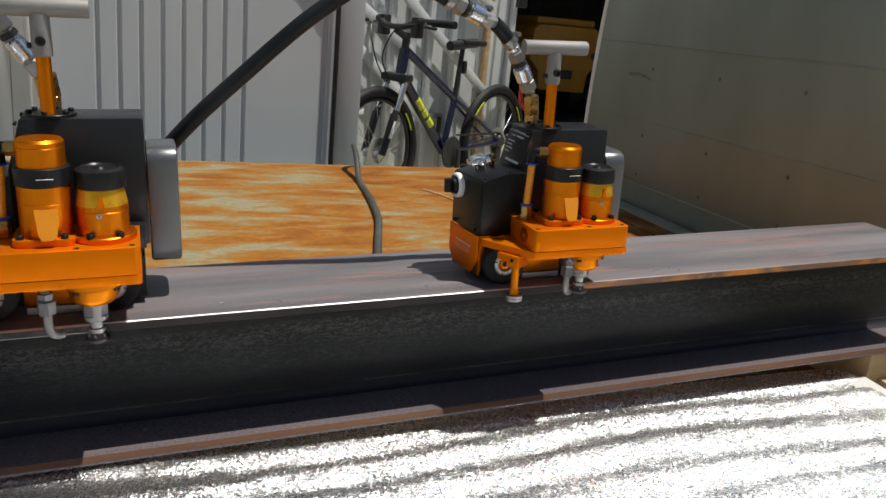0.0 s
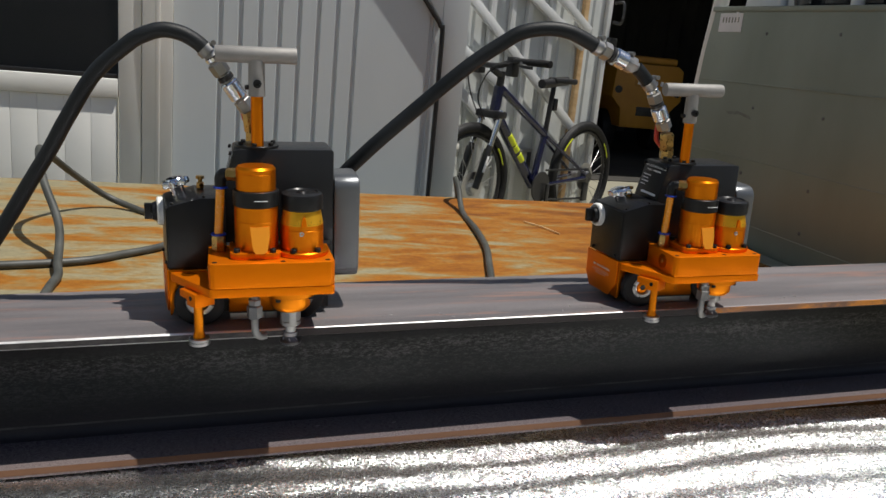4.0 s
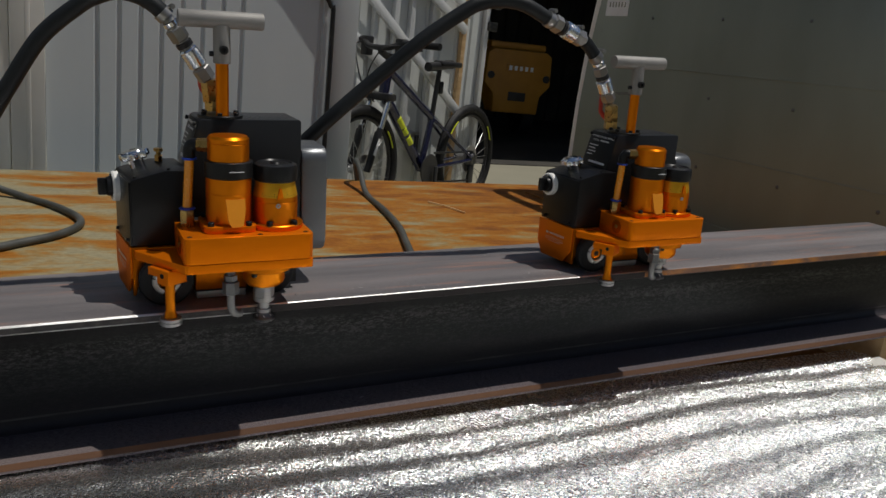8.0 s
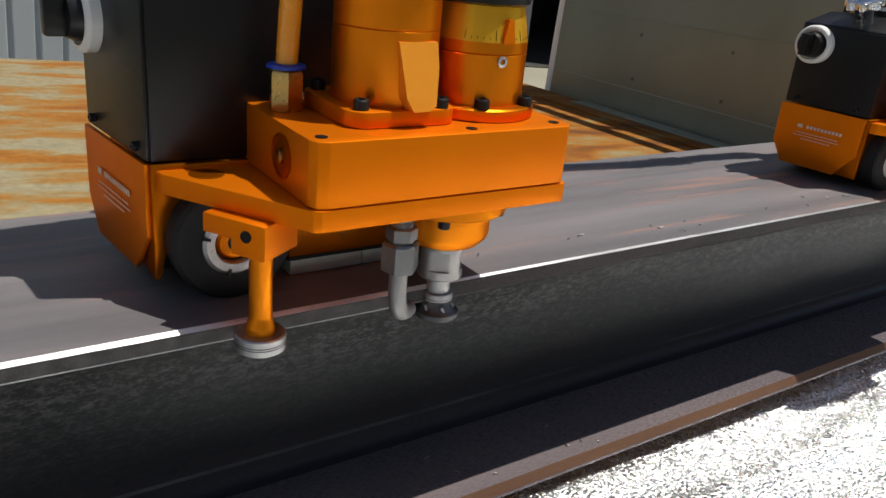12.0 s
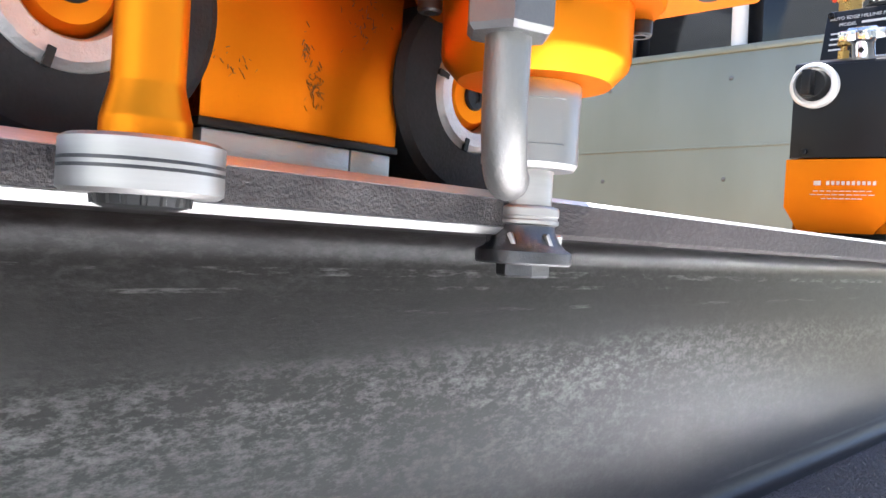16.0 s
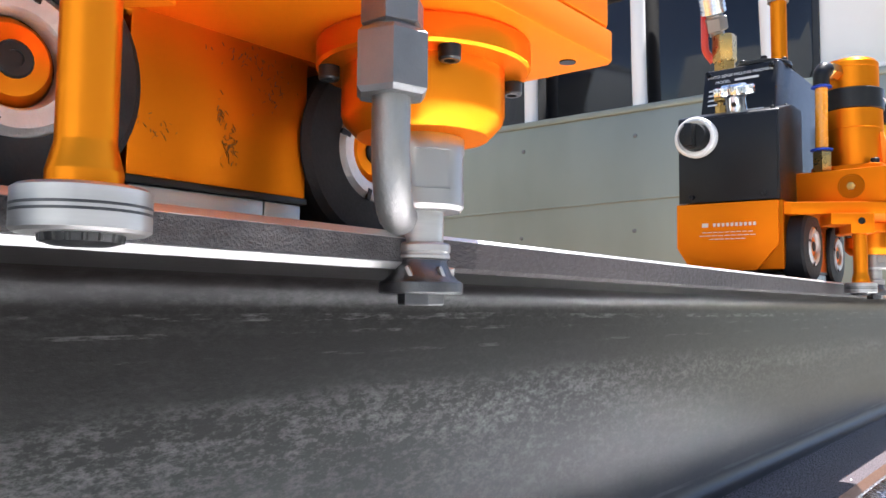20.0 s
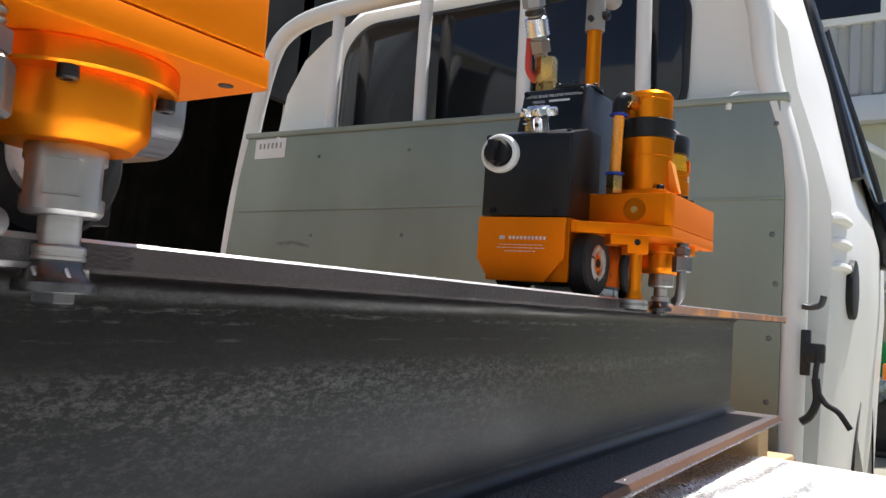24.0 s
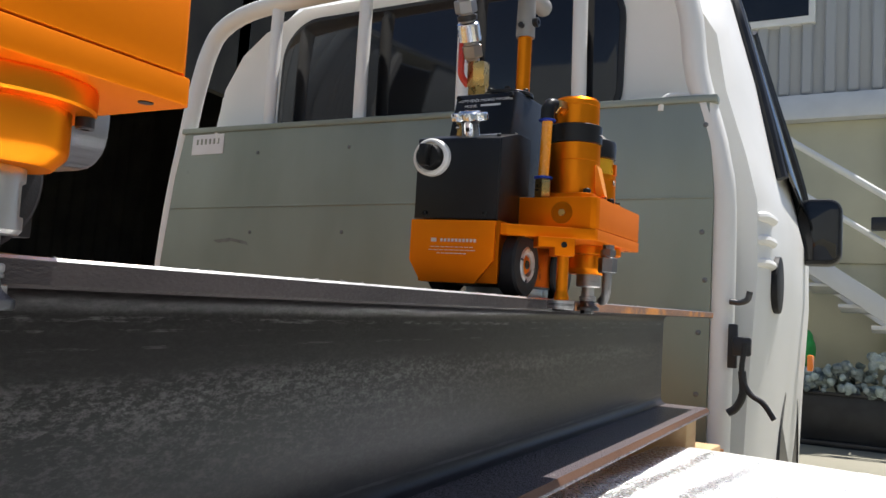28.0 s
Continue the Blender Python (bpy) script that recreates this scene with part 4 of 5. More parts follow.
        screw((sx + 0.0322 * math.cos(t), sy + 0.0322 * math.sin(t), 0.0545), (0, 0, -1), 0.0036, sp)
    nut = turn([(0.0139, 0.032), (0.0142, 0.0315), (0.0142, 0.0268), (0.0142, 0.0265), (0.0142, 0.014), (0.0142, 0.0137), (0.0142, 0.0088), (0.013, 0.0072), (0.0075, 0.007)], (sx, sy, 0), (0, 0, 1), 72)
    for v in nut.verts:
        if 0.0138 < v.co.z < 0.0267:
            for k in range(4):
                d = Vector((math.cos(radians(-126 + 90 * k)), math.sin(radians(-126 + 90 * k)), 0))
                over = (v.co - Vector((sx, sy, v.co.z))).dot(d) - 0.0126
                if over > 0:
                    v.co -= d * over
    co = part("collet", nut, fitting_steel, sp, "turned steel collet nut with spanner flats")
    part("shank", turn([(0.0074, 0.009), (0.0074, -0.0032), (0.0094, -0.0036), (0.0098, -0.0042), (0.0098, -0.0062), (0.0094, -0.0066), (0.0094, -0.0072), (0.0098, -0.0076), (0.0098, -0.0086), (0.0084, -0.0092)], (sx, sy, 0), (0, 0, 1), 48), machined, co)
    cu = part("cutter", turn([(0.0086, -0.009), (0.009, -0.0108), (0.0104, -0.0138), (0.0122, -0.0156), (0.0141, -0.0166), (0.0142, -0.0172), (0.0142, -0.0198), (0.0136, -0.0204), (0.007, -0.0204)], (sx, sy, 0), (0, 0, 1), 56), dark_steel, sp, "dark tool-steel chamfer cutter")
    for k in range(6):
        t = radians(60 * k + 20)
        c, s = math.cos(t), math.sin(t)
        m = Matrix(((c, -s, 0, sx), (s, c, 0, sy), (0, 0, 1, 0), (0, 0, 0, 1)))
        b = bx((0.0075, -0.0007, -0.0158), (0.0112, 0.0007, -0.0112), 0.0003)
        bmesh.ops.transform(b, matrix=m @ Matrix.Translation((0, 0, -0.0135)) @ Matrix.Rotation(radians(28), 4, "X") @ Matrix.Translation((0, 0, 0.0135)), verts=b.verts[:])
        part("cutting_insert", b, machined, cu)
    part("cutter_screw", turn([(0.0079, -0.0204), (0.0079, -0.0236), (0.0072, -0.0242), (0.004, -0.0242), (0.004, -0.0225), (0, -0.0225)], (sx, sy, 0), (0, 0, 1), 6), dark_steel, cu)
    # air nozzle
    nx, ny = 0.0745, -0.033
    nz = part("nozzle_nut", hexa((nx, ny, 0.0485), (nx, ny, 0.031), 0.0106), zinc, a, "zinc-plated hexagon nut of the air nozzle")
    part("nozzle_thread", turn([(0.0062, 0.064), (0.0068, 0.0625), (0.0062, 0.061), (0.0068, 0.0595), (0.0062, 0.058), (0.0068, 0.0565), (0.007, 0.048)], (nx, ny, 0), (0, 0, 1), 24), zinc, nz)
    part("lock_nut", hexa((nx, ny, 0.0575), (nx, ny, 0.0495), 0.0088, phase=0.5), zinc, nz)
    part("nozzle_pipe", sweep([(nx, ny, 0.034), (nx, ny, 0.02), (nx + 0.001, ny + 0.0005, 0.011), (nx + 0.004, ny + 0.0025, 0.0045), (nx + 0.009, ny + 0.006, 0.0012), (nx + 0.0142, ny + 0.0095, 0.0008)], 0.0052, 20), pipe_steel, nz, "bent steel nozzle pipe")
    # the front stands a little askew to the beam
    lean = Matrix(((1, -0.115, 0, 0.115 * 0.045), (0, 1, 0, 0), (0, 0, 1, 0), (0, 0, 0, 1)))
    for ob in [cb] + list(cb.children_recursive) + [c for c in ch.children if c.name.startswith("front_skirt")]:
        ob.data.transform(lean)
    pivot = Matrix.Translation((-0.0405, 0.045, 0))
    for ob in ch.children:
        if ob.name.startswith("lettering_bar"):
            ob.matrix_basis = pivot @ Matrix.Rotation(radians(6.56), 4, "Z") @ pivot.inverted() @ ob.matrix_basis
    return a


first = machine()
tagged(first, "orange and black edge milling machine at the beam's middle")
second = copy_thing(first, LEVEL @ pose(0.6835, -0.006, 0, 0, 0, -0.5) @ Matrix.Scale(0.925, 4))
for ob in second.children:
    if ob.name.startswith("nozzle_nut"):
        ob.matrix_local = pose(0.004, -0.005, 0.005) @ ob.matrix_local
    if ob.name.startswith("spindle_nose"):
        # its cutter is drawn up
        for c in ob.children:
            if c.name.startswith(("collet", "cutter")):
                c.matrix_local = pose(0, 0, 0.01) @ c.matrix_local
tagged(second, "orange and black edge milling machine near the beam's end")


# ---- hoses
def coupling(h, a, b, r, mat=fitting_steel):
    """Quick coupling: hexagon, ribbed sleeve, collar and hose tail, end to end."""
    a, b = Vector(a), Vector(b)
    d = b - a
    L = d.length
    body = turn([(r * 0.62, 0), (r * 0.62, L * 0.1), (r * 0.7, L * 0.1), (r * 0.7, L * 0.98), (r * 0.6, L)], a, d, 20)
    c = part("coupling", body, mat, h, "plated steel hose coupling")
    part("hexagon", hexa(a + d * 0.06, a + d * 0.24, r, phase=0.1), mat, c)
    prof = [(r * 0.85, L * 0.27), (r * 1.04, L * 0.29)]
    for k in range(4):
        z = L * (0.31 + 0.05 * k)
        prof += [(r * 1.04, z), (r * 1.04, z + L * 0.025), (r * 0.96, z + L * 0.03), (r * 0.96, z + L * 0.045)]
    part("sleeve", turn(prof + [(r * 1.04, L * 0.52), (r * 0.85, L * 0.54)], a, d, 28), chrome, c, "bright ribbed coupling sleeve")
    part("collar", turn([(r * 0.75, L * 0.56), (r * 0.92, L * 0.57), (r * 0.92, L * 0.63), (r * 0.75, L * 0.64)], a, d, 24), black_trim, c)
    part("hexagon", hexa(a + d * 0.66, a + d * 0.84, r * 1.02, phase=0.4), mat, c)
    part("tail_ring", turn([(r * 0.72, L * 0.87), (r * 0.84, L * 0.88), (r * 0.84, L * 0.93), (r * 0.72, L * 0.94)], a, d, 24), chrome, c)
    return c


def clamp(h, at, way, r):
    at, way = Vector(at), Vector(way).normalized()
    c = part("hose_clamp", turn_open([(r, -0.005), (r + 0.0012, -0.005), (r + 0.0012, 0.005), (r, 0.005)], at, way, 24, None), fitting_steel, h, "worm-drive hose clamp")
    side = way.orthogonal().normalized()
    side = Vector((0, 0, 1)) - way * way.z
    side.normalize()
    p = at + side * (r + 0.004)
    q = way.cross(side)
    part("clamp_screw", rod(p - q * 0.009, p + q * 0.009, 0.0035, seg=12), fitting_steel, c)


def air_hose(pts, label):
    h = thing("air_hose", label, "hose", "air hoses", m=LEVEL)
    coupling(h, pts[0], pts[3], 0.0125)
    part("hose", sweep(pts[3:], 0.0108, 20, 8), hose_rubber, h)
    clamp(h, Vector(pts[3]).lerp(Vector(pts[4]), 0.2), Vector(pts[4]) - Vector(pts[3]), 0.0112)
    return h


h1 = air_hose([(0.761, 0.13, 0.27), (0.748, 0.13, 0.31), (0.73, 0.128, 0.335), (0.722, 0.128, 0.344), (0.702, 0.127, 0.364), (0.69, 0.125, 0.373)], "black rubber air hose arching from a brass valve")
coupling(h1, (0.69, 0.125, 0.373), (0.613, 0.125, 0.405), 0.014)
clamp(h1, (0.672, 0.125, 0.38), (-0.92, 0, 0.39), 0.012)
part("hose", sweep([(0.613, 0.125, 0.405), (0.572, 0.13, 0.423), (0.534, 0.135, 0.427), (0.496, 0.14, 0.42), (0.468, 0.145, 0.404), (0.411, 0.155, 0.362), (0.339, 0.17, 0.297), (0.255, 0.19, 0.216), (0.2, 0.235, 0.14), (0.13, 0.32, 0.0), (0.05, 0.45, -0.15), (-0.15, 0.6, -0.2), (-0.6, 0.75, -0.185)], 0.0115, 20, 8), hose_rubber, h1)
clamp(h1, (0.617, 0.125, 0.403), (-0.92, 0, 0.39), 0.0118)
air_hose([(0.08, 0.139, 0.285), (0.068, 0.13, 0.315), (0.05, 0.126, 0.338), (0.022, 0.125, 0.371), (0.008, 0.125, 0.384), (-0.012, 0.125, 0.395), (-0.037, 0.125, 0.399), (-0.061, 0.125, 0.392), (-0.084, 0.13, 0.378), (-0.13, 0.14, 0.336), (-0.172, 0.15, 0.271), (-0.215, 0.165, 0.2), (-0.33, 0.18, 0.03), (-0.48, 0.2, -0.11), (-0.7, 0.24, -0.178), (-1.0, 0.28, -0.165)], "black rubber air hose bending down beside the beam")


# ---- truck: bed, guard frame and cab
BED = -0.22


def truck():
    t = thing("truck", "white flatbed truck with a grey headboard and rusty deck", "truck", m=pose(0.085, 0.03, 0))
    part("deck", bx((-1.5, 0.0, BED - 0.04), (1.885, 2.205, BED), 0.003), rust_plate, t, "rust-stained steel deck plate")
    part("deck_frame", bx((-1.5, 0.1, BED - 0.2), (1.9, 1.7, BED - 0.042), 0.004), black_trim, t)
    part("deck_corner_strip", bx((1.80, 0.25, BED), (1.885, 1.74, BED + 0.004), 0.001), guard_paint, t)
    part("deck_rib", bx((1.70, 0.9, BED), (1.725, 2.0, BED + 0.005), 0.0015), rust_plate, t)
    part("fallen_gate", bx((-1.45, -0.85, -0.262), (1.5, -0.012, -0.236), 0.006), guard_paint, t, "grey side gate folded out flat")
    for x in (-1.1, -0.2, 0.6, 1.35):
        part("gate_leg", bx((x, -0.8, -0.65), (x + 0.04, -0.76, -0.262), 0.003), black_trim, t)
    # headboard
    far = [(0.045, -0.36), (1.965, -0.36), (1.965, 0.2), (1.938, 0.5), (1.905, 0.676), (0.066, 0.648), (0.047, 0.4)]
    hb = part("headboard", prism(far, 1.9, 1.925, 0.002, axis="x"), guard_paint, t, "weathered olive-grey sheet headboard")
    for z in (0.385, 0.1, -0.14):
        part("seam", bx((1.8965, 0.05, z), (1.9005, 1.938, z + 0.006), 0.001), guard_paint, hb)
    part("top_rail", prism([(0.045, 0.633), (1.922, 0.66), (1.922, 0.68), (0.045, 0.653)], 1.895, 1.93, 0.004, axis="x"), guard_paint, hb)
    rows = [(z, y) for z in (0.575, 0.3, 0.05, -0.1) for y in (0.072, 0.424, 0.793, 1.173, 1.553)] + [(0.18, 0.061)]
    for z, y in rows:
        part("rivet", turn([(0.0068, 0), (0.006, 0.002), (0.003, 0.0032), (0, 0.0032)], (1.9, y, z), (-1, 0, 0), 12), zinc, hb)
    st = part("sticker", bx((1.8985, 1.715, 0.58), (1.9, 1.865, 0.652)), ink_white, hb, "worn white paper sticker")
    bars(st, Matrix.Translation((1.8984, 1.79, 0.626)) @ Matrix(((0, 0, -1, 0), (-1, 0, 0, 0), (0, 1, 0, 0), (0, 0, 0, 1))), [(-0.05 + 0.02 * k, 0, 0.009, 0.02) for k in range(6)], guard_paint)
    part("scrape", prism([(1.553, 0.255), (1.629, 0.268), (1.694, 0.262), (1.715, 0.272), (1.639, 0.28), (1.564, 0.268)], 1.8988, 1.9002, axis="x"), scrape_grey, hb, "dark scrape mark")
    # white tubular hoop and bars
    hoop = part("hoop", sweep([(1.93, 0.025, -0.36), (1.93, 0.025, 0.3), (1.93, 0.045, 0.5), (1.93, 0.104, 0.72), (1.935, 0.131, 0.9), (1.94, 0.186, 1.04), (1.945, 0.305, 1.12), (1.95, 0.554, 1.135), (1.95, 0.989, 1.14), (1.95, 1.423, 1.135), (1.945, 1.683, 1.115), (1.94, 1.819, 1.06), (1.94, 1.878, 0.97), (1.935, 1.911, 0.82), (1.93, 1.93, 0.66), (1.93, 1.965, 0.4), (1.93, 1.981, 0.1), (1.93, 1.981, -0.36)], 0.031, 18, 6), truck_white, t, "white painted tubular guard hoop")
    for y in (1.547, 1.168, 0.793, 0.424):
        part("guard_bar", sweep([(1.94, y, 0.60), (1.94, y + 0.008, 0.8), (1.95, y + 0.022, 1.13)], 0.0215, 14, 3), truck_white, t, "white vertical guard bar")
    for y, s in ((0.164, 1), (1.77, -1)):
        part("hoop_hook", sweep([(1.925, y - 0.06 * s, 0.66), (1.91, y, 0.66), (1.905, y + 0.02 * s, 0.645), (1.905, y + 0.024 * s, 0.62)], 0.009, 10), truck_white, hoop)
    # cab body: upright sections from back to front
    sections = []
    for x, grow, lift in ((2.02, 0.0, 0.0), (2.08, 0.02, 0.02), (2.3, 0.035, 0.03), (2.8, 0.045, 0.03), (3.3, 0.03, 0.0), (3.55, -0.05, -0.1)):
        near = [(-0.015, -0.55), (-0.03, -0.1), (-0.045, 0.2), (-0.04, 0.4), (-0.01, 0.52), (0.06, 0.8), (0.14, 1.08), (0.2, 1.24), (0.3, 1.34), (0.5, 1.4)]
        if x < 2.2:
            near = near[:5] + [(0.046, 0.7), (0.075, 0.86), (0.15, 0.985), (0.25, 1.06), (0.42, 1.13)]
        ys = [(y - grow, z + (lift if z > 0.6 else 0)) for y, z in near]
        sections.append([(x, y, z) for y, z in ys] + [(x, 1.93 - y, z) for y, z in reversed(ys)])
    bm = bmesh.new()
    rings = [[bm.verts.new(p) for p in s] for s in sections]
    k = len(rings[0])
    for a, b in zip(rings, rings[1:]):
        for i in range(k):
            bm.faces.new((a[i], a[(i + 1) % k], b[(i + 1) % k], b[i]))
    bm.faces.new(rings[0])
    bm.faces.new(rings[-1])
    bmesh.ops.recalc_face_normals(bm, faces=bm.faces[:])
    cab = part("cab", bm, truck_white, t, "white painted truck cab")
    part("rear_window_seal", prism(rounded(0.325, 1.58, 0.585, 1.085, 0.15, 8), 2.008, 2.022, 0.004, axis="x"), black_trim, cab)
    part("rear_window", prism(rounded(0.34, 1.565, 0.6, 1.07, 0.14, 8), 2.004, 2.012, 0.002, axis="x"), glass_dark, cab, "dark tinted rear window")
    for z in (0.36, 0.3, 0.24):
        part("air_vent_rib", sweep([(2.03, -0.035, z), (2.06, -0.055, z + 0.004), (2.13, -0.066, z + 0.004)], 0.014, 10, 3), truck_white, cab)
    part("door_handle", prism([(2.2 + 0.085 * math.cos(k * math.pi / 12), 0.2 + 0.078 * math.sin(k * math.pi / 12)) for k in range(24)], -0.083, -0.06, 0.003, axis="y"), rubber, cab, "black recessed door handle")
    part("side_window", prism([(2.42, 0.56), (3.2, 0.52), (3.05, 1.1), (2.44, 1.17)], 0, 0.01, 0.003, axis="y"), glass_dark, cab)
    sw = cab.children[-1]
    sw.matrix_local = Matrix.Translation((0, -0.078, 0)) @ Matrix.Translation((0, 0, 0.56)) @ Matrix.Rotation(radians(-15.5), 4, "X") @ Matrix.Translation((0, 0, -0.56))
    part("window_pillar", sweep([(2.41, -0.055, 0.54), (2.41, 0.015, 0.82), (2.43, 0.1, 1.12), (2.5, 0.15, 1.24)], 0.02, 10, 4), black_trim, cab, "black window frame strip")
    part("window_pillar", sweep([(3.25, -0.07, 0.5), (3.18, -0.02, 0.72), (3.05, 0.07, 1.02), (2.9, 0.12, 1.2)], 0.03, 10, 4), black_trim, cab)
    part("side_lamp", bx((3.12, -0.105, -0.03), (3.2, -0.085, 0.03), 0.006), amber_lens, cab, "amber side marker lamp")
    mi = part("mirror", prism(rounded(-0.2, -0.053, 0.345, 0.582, 0.045), 2.95, 3.02, 0.012, axis="x"), black_trim, t, "black wing mirror")
    part("mirror_glass", prism(rounded(-0.19, -0.063, 0.358, 0.57, 0.035), 2.944, 2.9515, 0.002, axis="x"), glass_dark, mi)
    part("mirror_arm", sweep([(3.05, -0.09, 0.45), (3.02, -0.11, 0.44), (2.99, -0.14, 0.43)], 0.014, 10), black_trim, mi)
    # wheels
    for x in (2.72,):
        for y in (-0.02, 1.62):
            w = part("wheel", turn([(0.15, 0), (0.25, 0.005), (0.285, 0.03), (0.29, 0.08), (0.285, 0.13), (0.25, 0.155), (0.15, 0.16)], (x, y, -0.36), (0, 1, 0), 40), rubber, t, "black road tyre")
            part("rim", turn([(0.0, 0.03), (0.06, 0.028), (0.12, 0.05), (0.155, 0.01), (0.155, 0.15)], (x, y, -0.36), (0, 1, 0), 32), alloy, w)
    part("wheel_arch", turn_open([(0.3, 0.0), (0.325, 0.0), (0.325, 0.06), (0.3, 0.06)], (2.72, -0.07, -0.36), (0, 1, 0), 40, None), black_trim, cab)
    part("arch_recess", turn([(0.0, 0.0), (0.305, 0.0), (0.305, 0.02), (0, 0.02)], (2.72, -0.066, -0.36), (0, 1, 0), 40), black_trim, cab)
    # rope hook and latch on the guard post
    part("rope_hook", sweep([(1.9, 0.0, 0.13), (1.898, -0.022, 0.128), (1.896, -0.04, 0.135), (1.895, -0.046, 0.155)], 0.0075, 10), dark_steel, t, "steel rope hook")
    la = part("gate_latch", bx((1.885, -0.022, -0.03), (1.9, 0.0, 0.075), 0.003), black_trim, t, "black side-gate latch")
    part("latch_body", bx((1.87, -0.055, 0.0), (1.886, -0.012, 0.045), 0.006), black_trim, la)
    part("latch_lever", sweep([(1.872, -0.042, 0.03), (1.872, -0.036, -0.04), (1.87, -0.055, -0.085), (1.868, -0.085, -0.105), (1.868, -0.11, -0.14)], 0.0065, 10), black_trim, la)
    part("latch_tail", sweep([(1.874, -0.036, -0.035), (1.874, -0.04, -0.085), (1.874, -0.026, -0.12), (1.874, -0.008, -0.135)], 0.0095, 10), black_trim, la)
    return t


truck()

# wooden packing under the beam
for (a, b, lab) in (((1.49, 0.02, BED), (1.575, 0.3, -0.1245), "pine block propping the beam end"), ((1.52, -0.006, BED), (1.70, 0.22, BED + 0.035), "flat pine board on the truck deck")):
    solid("timber_block", bx(a, b, 0.003), pine, lab, "timber block", "timber blocks")
solid("timber_block", bx((-1.2, 0.02, -0.29), (-1.1, 0.18, -0.262), 0.003), pine, "thin pine shim under the beam", "timber block", "timber blocks")


# ---- foil-faced mat
def foil_mat_thing():
    f = thing("foil_mat", "silver foil-faced insulation mat, ribbed and crumpled", "mat", m=LEVEL)
    nx, ny = 480, 200
    x0, x1, y0, y1 = -1.25, 1.475, -0.82, 0.06
    def height(x, y):
        base = -0.2055 - 0.0275 * x
        flat = min(1, max(0, (0.4 - x) / 0.6)) * min(1, max(0, (y + 0.33) / 0.27))
        w = (1 - 0.6 * flat) * (1 - 0.5 * min(1, max(0, (x - 0.8) / 0.4))) * (0.0025 + 0.0018 * noise.noise((x * 1.1, y * 5, 9))) * math.sin((y + 0.006 * math.sin(x * 3.1) + 0.045 * noise.noise((x * 1.7, y * 5, 0))) * 2 * math.pi / 0.074) + 0.006 * noise.noise((x * 2.2, y * 6, 3.1)) + 0.0008 * noise.noise((x * 22, y * 60, 7)) + 0.0005 * noise.noise((x * 90, y * 90, 2))
        e = min(1, (x1 - x) / 0.05)
        z = base + w * 1.0 - 0.02 * (1 - e) ** 2
        return min(z, -0.2025) if y > -0.006 else z
    bm = bmesh.new()
    def edge(y):
        return x1 - 0.10 * max(0, (-0.02 - y)) + 0.012 * noise.noise((0, y * 9, 5))
    grid = [[bm.verts.new((x0 + (edge(y0 + (y1 - y0) * j / ny) - x0) * i / nx, y0 + (y1 - y0) * j / ny, height(x0 + (x1 - x0) * i / nx, y0 + (y1 - y0) * j / ny))) for j in range(ny + 1)] for i in range(nx + 1)]
    for i in range(nx):
        for j in range(ny):
            bm.faces.new((grid[i][j], grid[i + 1][j], grid[i + 1][j + 1], grid[i][j + 1]))
    d = mesh_of("facing", bm, foil_mat)
    ob = new("facing", d)
    ob.parent = f
    tagged(ob, "crumpled shiny silver foil facing")
    part("core", prism([(x0, y0), (x1 - 0.09, y0), (x1 - 0.012, 0.01), (x0, 0.01)], -0.2525, -0.2465, 0.001), white_plastic, f, "white foam core")
    return f


foil_mat_thing()


# ---- milling chips that lie on the beam
random.seed(21)
chips = bmesh.new()
for k in range(46):
    low_one = k % 3 == 0
    x, y = random.uniform(0.1, 1.25), random.uniform(0.008, 0.07 if low_one else 0.035)
    h = (-0.188 if low_one else 0.0) + 0.0006
    a, r = random.uniform(0, 6.28), random.uniform(0.0012, 0.0032)
    sweep([(x + r * math.cos(a + q) * (1 + q * 0.4), y + r * math.sin(a + q), h + 0.0004 * q) for q in (0, 0.6, 1.2, 1.9)], 0.00045, 5, 2, chips)
solid("metal_chips", chips, machined, "small bright steel chips scattered on the beam", "metal chips", kind="stuff", m=LEVEL)


# ---- cables and a twig on the deck
def cable(pts, r, label):
    solid("cable", sweep(pts, r, 12, 8), cable_grey, label, "cable", "loose cables")


z = BED + 0.0108
cable([(-1.1, 0.92, z), (-0.7, 0.98, z), (-0.344, 1.061, z), (-0.212, 1.151, z), (-0.117, 1.247, z), (-0.07, 1.383, z), (-0.12, 1.547, z), (-0.224, 1.711, z), (-0.33, 1.77, z + 0.03), (-0.42, 1.68, -0.09), (-0.468, 1.52, 0.0), (-0.462, 1.4, 0.02), (-0.43, 1.28, -0.04), (-0.372, 1.15, -0.13), (-0.35, 1.0, -0.19), (-0.342, 0.888, z), (-0.4, 0.6, z), (-0.8, 0.4, z)], 0.0108, "grey power cable that loops up off the rusty deck")
cable([(1.12, 2.32, -0.6), (1.08, 2.24, -0.35), (1.03, 2.2, -0.17), (1.0, 2.13, -0.12), (0.99, 2.04, -0.145), (0.965, 1.88, z), (0.925, 1.572, z), (0.88, 1.322, z), (0.82, 1.111, z), (0.7, 0.7, z)], 0.0112, "thick grey cable coming over the deck edge")
solid("twig", sweep([(1.185, 1.77, BED + 0.004), (1.22, 1.69, BED + 0.006), (1.255, 1.58, BED + 0.004)], 0.0026, 8, 4), pine, "short pale twig on the rusty deck", "twig")


